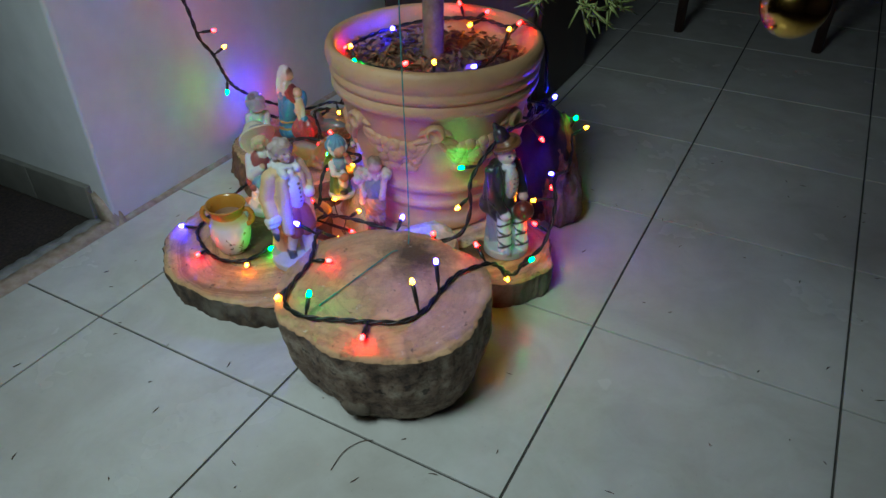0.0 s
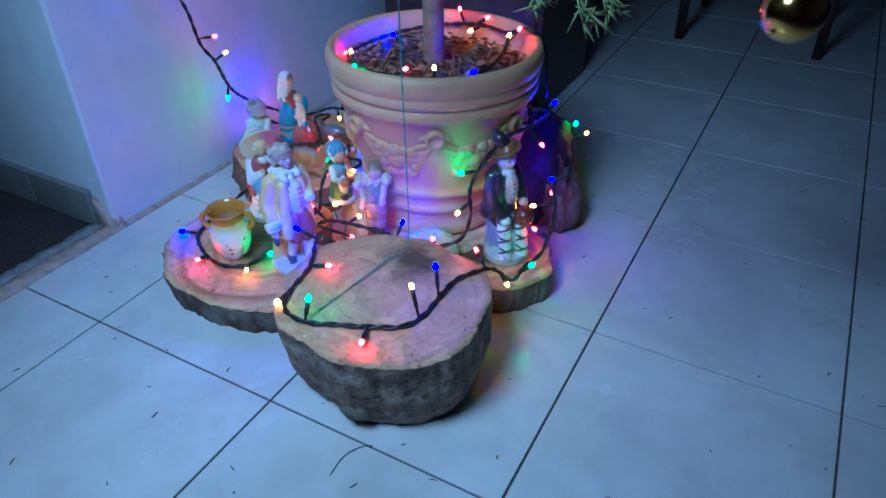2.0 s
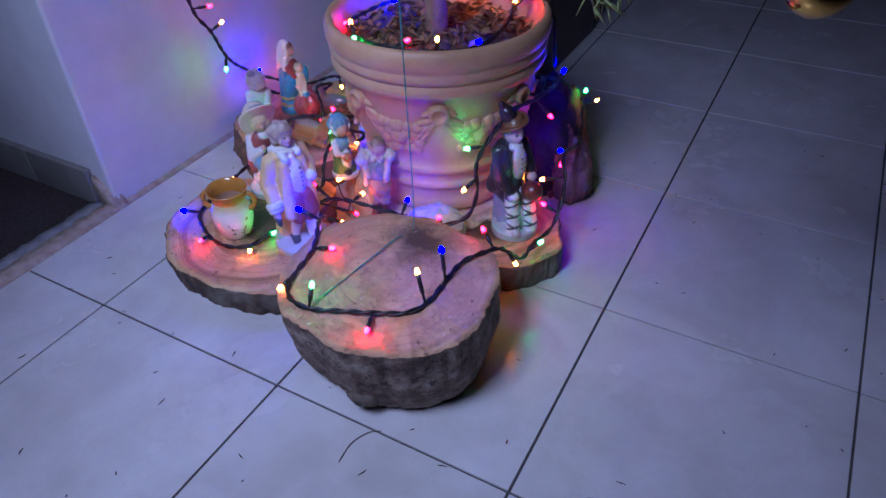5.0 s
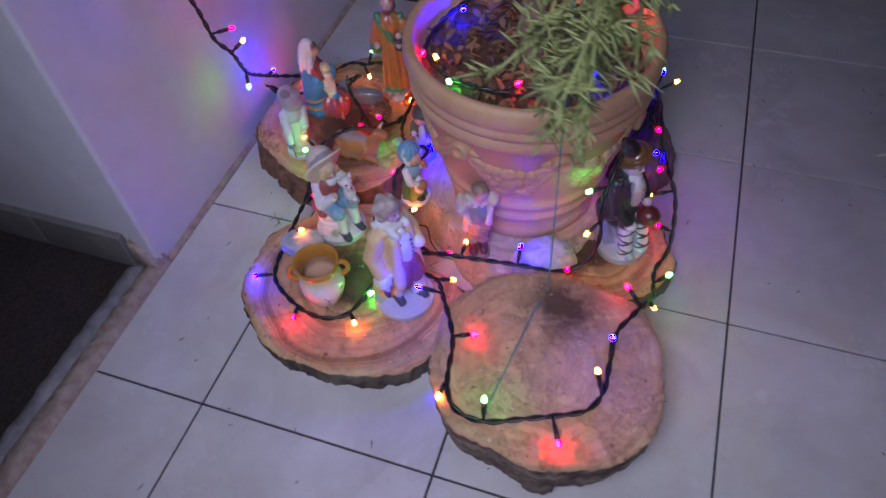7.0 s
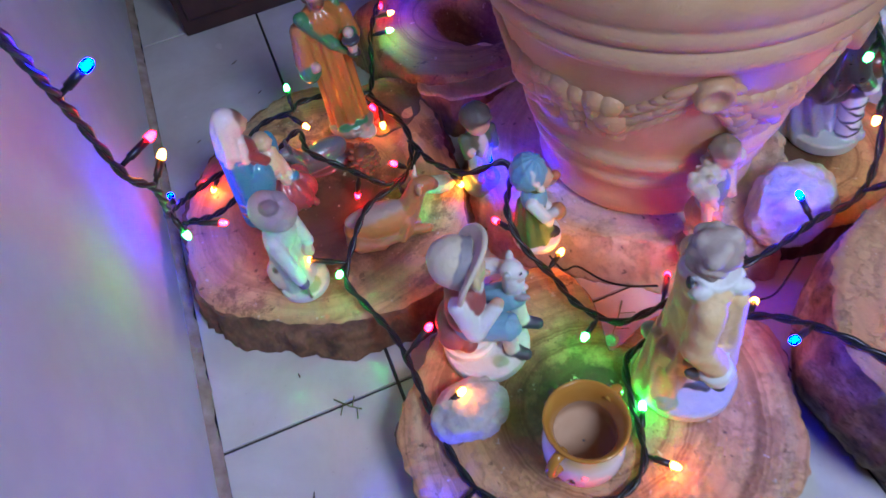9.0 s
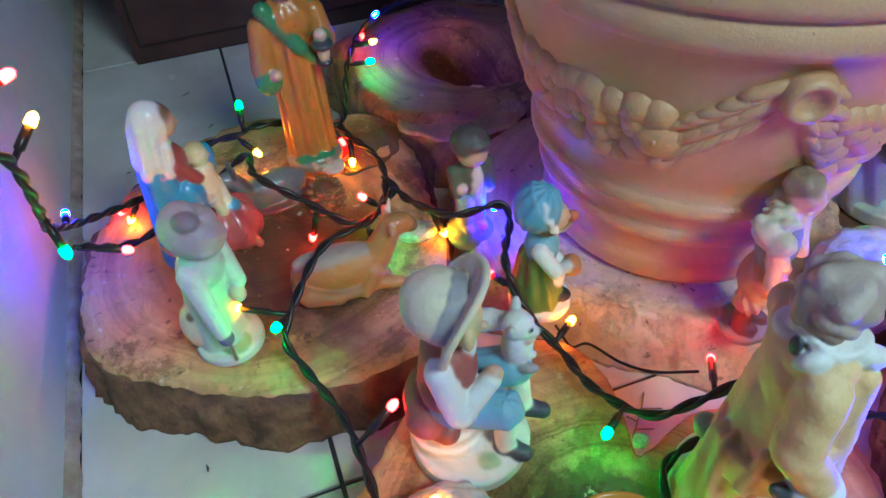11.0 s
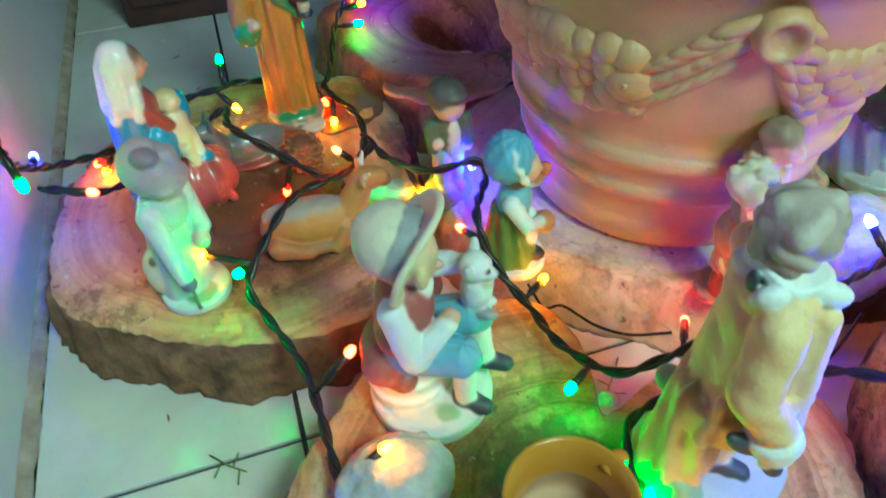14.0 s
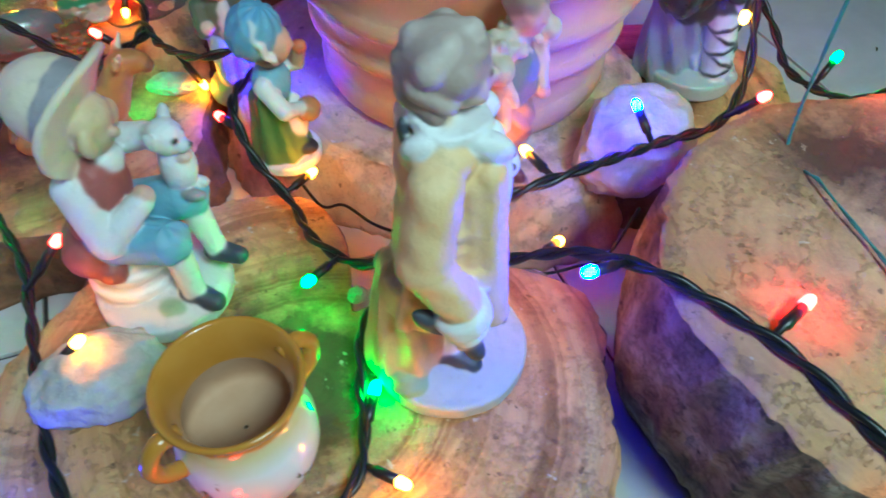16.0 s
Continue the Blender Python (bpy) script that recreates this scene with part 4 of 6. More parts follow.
COAT, HAIR, CURL, ROCK = (0.76, 0.55, 0.29), (0.40, 0.31, 0.27), (0.52, 0.43, 0.38), (0.66, 0.44, 0.23)
figure("figurine", [
    disc((0, 0, 0.55), 4.1, 0.55, ASH, (0, 0, 0), 0.25, (5, 0.06, 0)), ell((0, 0, 1), (3.7, 3.6, 0.5), ASH), ell((-2.2, -2.5, 1.2), (1.0, 0.8, 0.5), LEAF),
    cap((-2.3, -0.6, 1.2), (-2, -0.3, 7.2), 2.0, 1.5, ROCK, (7, 0.16, 0.6)), ell((-2.3, -2.2, 1.5), (0.9, 0.8, 0.6), LEAF), ell((-3, 1.2, 6.2), (0.7, 0.8, 0.7), LEAF),
    cap((-0.2, -1, 1.9), (0.7, -0.8, 5.6), 0.6, 0.8, WHITE), cap((-0.5, -1, 1.7), (1, -1.7, 1.4), 0.66, 0.52, NAVY), ell((0.3, -1.3, 1.95), (0.3, 0.3, 0.22), GREY), cap((1.3, 1, 1.6), (1, 0.8, 5.6), 0.6, 0.8, WHITE), cap((1.1, 1, 1.5), (2.7, 1.2, 1.35), 0.62, 0.5, NAVY),
    cap((1.35, -0.85, 5.6), (1.0, -0.5, 9.0), 1.0, 1.1, RED), cap((1.6, 0.85, 5.6), (1.0, 0.5, 9.0), 1.0, 1.1, RED),
    disc((-0.75, -0.3, 6.8), 2.6, 1.1, COAT, (0, 4, 0), 0.35), cap((1.2, 0.9, 8.8), (1.9, 1.3, 6.4), 1.1, 0.95, RED), cap((1.7, 1.5, 6.2), (1.9, 1.5, 2.2), 0.72, 0.55, WHITE), cap((-0.5, 0, 8.2), (-0.58, 0, 11), 2.5, 2.25, COAT, (7, 0.12, 0.2), 0.88), cap((-0.58, 0, 11), (-0.806, 0, 14.4), 2.25, 2.05, COAT, (2, 0.08, 1.7), 0.85), ell((-0.84, 0, 15), (1.7, 2.45, 1.15), COAT), cap((0.8, 1.5, 14.4), (1.4, 2.1, 6.6), 0.60, 0.70, COAT), disc((1.384, -0.9, 13.4), 0.22, 0.2, BROWN, (0, 80, -20)),
    ell((0.858, -2.35, 9.3), (1.15, 0.34, 0.60), COAT, (0, 0, 8)), ell((0.95, -2.6, 8.9), (0.22, 0.2, 0.2), CREAM), cap((-0.178, -2.2, 11.7), (1.138, -1.6, 12.3), 0.24, 0.18, COAT), cap((-0.152, -2.2, 10.8), (1.52, -1.6, 11), 0.22, 0.16, COAT), cap((1.2, -2.1, 8.2), (1.3, -2.2, 6.2), 0.25, 0.3, COAT), ell((1.25, 0.1, 12.0), (0.90, 1.20, 2.9), WHITE), ell((2.1, 0.35, 10.8), (0.16, 0.15, 0.13), BROWN), ell((2.16, 0.35, 11.5), (0.16, 0.15, 0.13), BROWN), ell((2.18, 0.35, 12.2), (0.16, 0.15, 0.13), BROWN), ell((2.16, 0.35, 12.9), (0.16, 0.15, 0.13), BROWN), ell((2.1, 0.35, 13.6), (0.16, 0.15, 0.13), BROWN),
    cap((-1.142, -2.2, 14.3), (-1.594, -3, 11.1), 1.12, 1.08, COAT, (2, 0.035, 3.2)), cap((-1.594, -3, 11.1), (-0.214, -3.35, 9.1), 1.08, 0.98, COAT, (2, 0.03, 3.6)), disc((0.05, -3.45, 8.3), 1.22, 0.5, WHITE, (0, -25, 0), 0.3), disc((0.25, -3.5, 7.6), 1.0, 0.3, WHITE, (0, -25, 0), 0.2), ell((0.4, -3.5, 6.7), (0.52, 0.48, 0.9), PINKISH), ell((-1.15, -3.4, 7.7), (1.15, 0.42, 0.5), NAVY, (0, 40, 0)), ell((0.6, -3.65, 6), (0.48, 0.42, 0.95), NAVY, (0, -20, 0)), ell((0.1, -3.75, 6.9), (0.28, 0.28, 0.85), PALE, (0, 10, 0)),
    cap((-0.812, 2.3, 14.8), (0.124, 3, 12.4), 1.0, 0.9, COAT, (2, 0.035, 3.0)), cap((0.124, 2.8, 12.4), (1.408, 2.2, 11.8), 0.85, 0.8, COAT), ell((2.022, 1.9, 11.7), (0.8, 0.8, 0.8), WHITE),
    disc((-0.6, 0, 16.0), 1.72, 0.30, WHITE, (0, 10, 0), 0.2, (3, 0.2, 0.5)), ell((0.75, -1.15, 15.3), (1.05, 0.55, 0.75), WHITE, (25, 20, 0)), ell((-1.55, -1.35, 15.45), (0.85, 0.50, 0.72), WHITE, (25, 0, 0)), ell((0.6, 1.1, 15.4), (0.95, 0.6, 0.7), WHITE), ell((-1.9, 0.5, 15.6), (0.6, 0.9, 0.6), WHITE), ell((1.1, -0.1, 14.9), (0.5, 0.5, 0.7), WHITE), ell((-2.25, -0.75, 15.9), (0.22, 0.34, 0.5), NAVY),
    ell((-0.1, 0, 17.6), (1.0, 0.95, 1.25), PINKISH), ell((0.88, 0, 17.6), (0.30, 0.2, 0.26), PINKISH), ell((0.4, 0, 16.75), (0.46, 0.42, 0.34), PINKISH), ell((0.74, 0, 17.15), (0.17, 0.25, 0.1), RED), ell((0.72, -0.4, 17.95), (0.14, 0.15, 0.1), BROWN), ell((0.72, 0.4, 17.95), (0.14, 0.15, 0.1), BROWN), ell((0.25, -0.85, 17.5), (0.4, 0.2, 0.5), PINKISH),
    ell((-0.80, 0, 18.15), (1.60, 1.48, 1.50), HAIR), cap((-1.7, 0.1, 18.95), (0.0, 0, 19.2), 0.60, 0.52, CURL), ell((0.25, 0, 18.75), (0.5, 0.95, 0.42), HAIR),
    *[cap((-0.75, 0.75 * side, 19.1), (-1.35, 1.12 * side, 18.5), 0.50, 0.56, CURL) for side in (1, -1)], *[cap((-1.65, 0.95 * side, 17.75), (-0.75, 1.15 * side, 17.25), 0.52, 0.44, CURL) for side in (1, -1)], *[ell((-0.35, 1.18 * side, 18.1), (0.55, 0.36, 0.62), HAIR, (0, 30, 0)) for side in (1, -1)], *[cap((-1.9, 0.5 * side, 17.2), (-1.1, 1.0 * side, 16.75), 0.50, 0.42, HAIR) for side in (1, -1)],
    cap((-2.05, 0, 18.2), (-2.0, 0, 17.0), 0.55, 0.52, HAIR),
    cap((0.9, -1.45, 14.2), (1.5, -2.05, 6.5), 0.70, 0.80, COAT), cap((0.35, -1.55, 13.8), (0.65, -1.95, 6.8), 0.62, 0.66, COAT), cap((-0.5, -1.5, 13.0), (-0.3, -2.0, 6.8), 0.60, 0.70, COAT), cap((0.2, -1.9, 12.6), (1.4, -1.5, 13.2), 0.22, 0.12, COAT), cap((0.3, -2.0, 11.3), (1.6, -1.6, 11.5), 0.20, 0.12, COAT), *[cap((-2.3 + 0.1 * k, -2.6, 11.9 - 0.55 * k), (-0.9 + 0.15 * k, -3.75, 11.3 - 0.6 * k), 0.26, 0.16, COAT) for k in range(3)],
    *[cap((-2.0 + 1.5 * k, -2.15 + 0.1 * k, 9.0), (-2.35 + 1.75 * k, -2.35 + 0.1 * k, 6.2), 0.30, 0.42, COAT) for k in range(3)],
], BISQUE, (0.221, 0.211, 0.051), -17, "standing gentleman figurine in a yellow coat and red breeches", size=1.02, grid=0.08, melt=0.17, lumps=0.045)

figure("figurine", [
    disc((0.3, 0, 0.4), 2.3, 0.4, WHITE), cap((0, 0, 1.0), (-0.2, 0, 4.8), 1.95, 1.25, GREEN, (8, 0.1, 0.3)), ell((1.1, 0, 3.2), (0.9, 0.9, 2.0), WHITE), ell((1.7, -0.4, 1.2), (0.8, 0.7, 0.45), DARK),
    ell((0.1, 0, 6.0), (1.2, 1.3, 1.4), SKY), cap((-0.1, -1.2, 6.3), (1.0, -1.6, 4.9), 0.6, 0.55, WHITE), cap((1.0, -1.6, 4.9), (2.0, -0.7, 4.6), 0.5, 0.4, PALE), ell((2.2, -0.4, 4.3), (0.75, 0.85, 0.75), (0.50, 0.22, 0.09)),
    cap((0, 1.2, 6.3), (1.5, 1.3, 6.5), 0.55, 0.5, WHITE), cap((1.5, 1.3, 6.5), (1.9, 0.6, 7.9), 0.45, 0.4, SKIN), ell((2.0, 0.5, 8.2), (0.45, 0.45, 0.45), (0.55, 0.16, 0.07)),
    ell((0.5, 0, 8.7), (1.2, 1.15, 1.2), SKIN), ell((1.6, 0, 8.6), (0.22, 0.2, 0.2), SKIN), ell((0.3, 0, 8.3), (1.1, 1.3, 1.0), BROWN), ell((-0.4, 0, 9.4), (1.6, 1.75, 1.75), (0.16, 0.38, 0.54), (0, 20, 0), (10, 0.05, 0)), disc((0.3, 0, 9.3), 1.85, 0.20, WHITE, (0, 68, 0), 0.2, (9, 0.10, 0)), disc((-0.25, 0, 9.5), 1.72, 0.16, SKY, (0, 68, 0), 0.15),
], BISQUE, (0.172, 0.390, 0.0565), -22, "small girl figurine in a blue bonnet and green dress eating", grid=0.085, melt=0.12, lumps=0.03)

figure("figurine", [
    ell((0, 0, 0.5), (2.1, 2.0, 1.5), LEAF), ell((-0.3, -0.4, 1.4), (0.8, 0.8, 0.8), WHITE), cap((0.2, -0.55, 2.3), (0, -0.55, 5.0), 0.68, 0.8, (0.46, 0.54, 0.60)), cap((0.2, 0.55, 2.3), (0, 0.55, 5.0), 0.68, 0.8, (0.46, 0.54, 0.60)), ell((0.6, -0.6, 1.8), (0.85, 0.5, 0.42), PINKISH), ell((0.6, 0.6, 1.8), (0.85, 0.5, 0.42), PINKISH),
    ell((0, 0, 6.5), (1.1, 1.45, 1.9), (0.10, 0.13, 0.075)), ell((0.80, 0.1, 6.3), (0.5, 0.58, 1.7), PALE), cap((0, -1.45, 7.4), (0.7, -1.5, 5.9), 0.55, 0.5, (0.10, 0.13, 0.075)), ell((1.0, -1.2, 6.3), (0.4, 0.4, 0.45), PINKISH), cap((0, 1.45, 7.4), (0.3, 1.6, 5.4), 0.55, 0.5, (0.10, 0.13, 0.075)), ell((0.4, 1.5, 5.0), (0.35, 0.35, 0.4), PINKISH),
    ell((0.35, 0, 9.1), (1.2, 1.2, 1.2), SKIN), ell((-0.05, 0, 9.7), (1.5, 1.5, 1.3), (0.10, 0.085, 0.08), (0, 0, 0), (5, 0.03, 1.6)), ell((1.0, 0.2, 10.0), (0.6, 1.0, 0.4), (0.10, 0.085, 0.08)),
], BISQUE, (0.157, 0.482, 0.047), -84, "small boy figurine with dark hair in a green jacket", grid=0.1, melt=0.18)

figure("figurine", [
    disc((0.3, 0, 0.4), 2.7, 0.45, (0.35, 0.26, 0.18)), cap((0, 0, 1.4), (-0.1, 0, 12.0), 2.25, 2.0, ORANGE, (9, 0.16, 0.12), 0.8), ell((0, 0, 14.2), (1.7, 2.5, 2.1), ORANGE, (0, 0, 0), (6, 0.08, 0.5)),
    cap((0.5, -2.0, 15.6), (1.5, 0.3, 12.2), 0.72, 0.62, (0.06, 0.26, 0.11)), cap((1.5, 0.3, 12.2), (1.2, 1.7, 10.4), 0.55, 0.4, (0.06, 0.26, 0.11)), cap((-0.3, 1.9, 15.6), (0.6, 1.9, 13.0), 0.6, 0.5, (0.06, 0.26, 0.11)),
    cap((0.0, -2.4, 14.0), (0.5, -2.9, 10.6), 1.0, 1.1, ORANGE), ell((0.8, -2.8, 9.7), (1.1, 1.15, 1.5), (0.06, 0.26, 0.11)), ell((1.7, -2.2, 10.4), (0.6, 0.55, 0.5), SKIN), cap((0.0, 2.3, 14.4), (0.9, 2.7, 12.2), 0.95, 0.9, ORANGE), cap((0.9, 2.7, 12.2), (1.9, 2.1, 13.0), 0.75, 0.6, (0.06, 0.26, 0.11)), ell((2.2, 2.0, 13.3), (0.55, 0.55, 0.5), PINKISH),
    disc((2.4, 2.0, 12.5), 0.95, 0.28, NAVY), ell((2.4, 2.0, 11.7), (0.55, 0.55, 0.7), (0.55, 0.5, 0.4)), disc((2.4, 2.0, 10.9), 0.75, 0.25, DARK),
    ell((1.3, -0.2, 0.9), (1.2, 1.9, 0.5), (0.06, 0.26, 0.11)), ell((2.1, -0.7, 0.6), (0.9, 0.45, 0.4), SKIN), ell((2.3, 0.7, 0.6), (0.9, 0.45, 0.4), SKIN), ell((2.6, 0.9, 0.2), (1.4, 1.2, 0.5), PINKISH), cap((0.2, 0, 15.5), (0.4, 0, 17.0), 0.75, 0.7, SKIN),
    ell((0.6, 0, 18.2), (1.2, 1.1, 1.5), SKIN), ell((1.75, 0, 18.1), (0.22, 0.2, 0.3), SKIN), ell((1.1, 0, 17.2), (0.75, 0.8, 0.85), (0.22, 0.10, 0.05)), ell((0.0, 0, 18.8), (1.35, 1.35, 1.4), (0.26, 0.13, 0.07), (0, 0, 0), (8, 0.06, 1)), ell((-0.4, 0, 17.4), (0.9, 1.25, 1.3), (0.26, 0.13, 0.07)),
], GLAZED, (0.057, 0.622, 0.062), -84, "tall bearded figurine in orange and green robes holding a lantern", size=0.95, grid=0.12, melt=0.2)

VEIL, CLOAK, GOLD, CHILD, GOWN = (0.76, 0.74, 0.69), (0.04, 0.30, 0.52), (0.52, 0.36, 0.10), (0.72, 0.63, 0.44), (0.34, 0.07, 0.07)
figure("figurine", [
    ell((2.6, 0.1, 1.9), (2.6, 2.7, 2.5), (0.42, 0.09, 0.10), (0, 0, 0), (7, 0.16, 0.25)), *[cap((2.9, -1.0 + k, 4.2), (4.3, -1.9 + 1.7 * k, 0.6), 0.30, 0.40, (0.42, 0.09, 0.10)) for k in range(3)],
    cap((-0.9, 0, 0.8), (-0.8, 0, 8.8), 2.2, 1.62, CLOAK, (7, 0.11, 0.15)), ell((-0.2, -1.0, 1.2), (2.3, 1.9, 1.5), CLOAK, (0, 0, 0), (6, 0.12, 0.8)), ell((0.1, -1.0, 5.6), (1.5, 1.25, 2.6), CLOAK, (0, 12, 0)),
    disc((-0.6, -0.45, 2.0), 2.42, 0.11, GOLD, (-6, 4, 0), 0.1, (3, 0.12, 0.6)), disc((-0.7, -0.3, 3.3), 2.15, 0.10, GOLD, (-6, 4, 0), 0.1, (3, 0.12, 0.2)),
    ell((0.2, 0, 9.2), (1.1, 1.4, 1.7), GOWN), cap((0.3, -1.1, 9.6), (1.4, -0.9, 7.9), 0.55, 0.48, GOWN), ell((1.7, -1.0, 6.0), (0.42, 0.40, 0.36), SKIN), cap((-0.3, 1.5, 9.4), (1.7, 1.6, 7.4), 0.85, 0.7, GOWN),
    ell((-0.35, 0, 13.0), (1.38, 1.30, 1.65), VEIL), cap((-0.7, 0, 12.6), (-0.95, -0.1, 10.3), 1.28, 1.50, VEIL, (8, 0.07, 0.25)), cap((-1.3, -0.8, 11.0), (-1.7, -0.9, 9.3), 0.45, 0.55, VEIL), cap((0.1, -1.0, 11.2), (-0.2, -1.35, 9.3), 0.40, 0.42, VEIL),
    ell((0.55, 0, 12.7), (0.85, 0.90, 1.15), SKIN), ell((1.38, 0, 12.5), (0.2, 0.18, 0.24), SKIN), ell((0.35, 0, 13.15), (0.86, 0.96, 1.10), BROWN),
    ell((2.3, 1.0, 7.4), (0.9, 0.9, 2.1), CLOAK, (0, 10, 0)), cap((1.9, -0.1, 5.6), (1.9, 0.0, 7.6), 1.12, 0.98, CHILD), ell((1.95, 0.1, 9.2), (0.84, 0.84, 0.90), CHILD), ell((1.85, 0.2, 9.65), (0.80, 0.82, 0.62), (0.62, 0.48, 0.26)), ell((2.7, 0.0, 9.1), (0.18, 0.16, 0.16), CHILD), cap((1.6, -0.6, 8.0), (1.1, -1.0, 8.7), 0.28, 0.24, CHILD), cap((2.3, -0.4, 7.6), (2.7, -0.4, 6.4), 0.30, 0.26, CHILD),
    cap((1.2, -0.7, 6.4), (1.9, -1.0, 5.7), 0.42, 0.38, WHITE), cap((2.6, 0.0, 6.4), (3.0, -0.5, 4.6), 0.55, 0.45, (0.70, 0.68, 0.60)), cap((2.0, -0.6, 5.4), (2.5, -1.0, 4.2), 0.50, 0.40, CHILD), ell((3.1, -0.5, 4.2), (0.75, 0.80, 0.60), CLOAK),
], GLAZED, (-0.056, 0.546, 0.050), 6, "kneeling woman figurine in white veil and blue cloak with infant", grid=0.10, melt=0.16)

figure("figurine", [
    disc((0.3, 0, 0.45), 2.6, 0.45, PALE), ell((1.2, -0.6, 0.8), (1.3, 1.2, 0.4), LEAF), cap((-0.4, 0, 1.2), (-0.1, 0, 6.8), 2.0, 1.55, (0.52, 0.58, 0.55), (6, 0.1, 0.3)), ell((-1.2, -1.2, 3.0), (1.1, 1.1, 2.2), CREAM), cap((-1.6, -1.6, 1.0), (-0.9, -1.7, 4.6), 0.35, 0.3, BROWN),
    ell((0.2, 0, 8.6), (1.5, 1.9, 1.9), (0.46, 0.56, 0.56)), cap((0.5, -1.7, 9.2), (1.9, -2.1, 4.4), 0.80, 0.62, (0.62, 0.66, 0.68)), cap((0.0, -2.0, 8.2), (1.3, -2.4, 4.6), 0.16, 0.12, (0.30, 0.34, 0.36)), ell((2.1, -2.15, 3.7), (0.58, 0.58, 0.62), (0.15, 0.12, 0.26)), cap((2.2, -2.1, 3.2), (2.1, -2.0, 0.9), 0.13, 0.13, (0.20, 0.20, 0.20)), cap((0.5, 1.7, 9.2), (1.9, 1.2, 6.4), 0.8, 0.6, (0.58, 0.62, 0.62)), ell((2.0, 0.6, 5.6), (0.6, 0.6, 0.8), PINKISH),
    ell((0.9, 0, 11.3), (1.2, 1.15, 1.3), PINKISH), ell((0.6, 0, 12.1), (2.15, 1.9, 1.7), (0.42, 0.39, 0.39), (0, 34, 0), (3, 0.09, 2.0)), ell((1.7, 0.1, 11.4), (1.0, 1.6, 0.8), (0.46, 0.43, 0.43), (0, 40, 0)), ell((1.0, -0.6, 13.4), (0.9, 0.8, 0.6), (0.26, 0.23, 0.24)),
], BISQUE, (-0.050, 0.444, 0.050), -38, "bent shepherd figurine in a grey hat and pale smock", size=0.94, grid=0.11, melt=0.2)

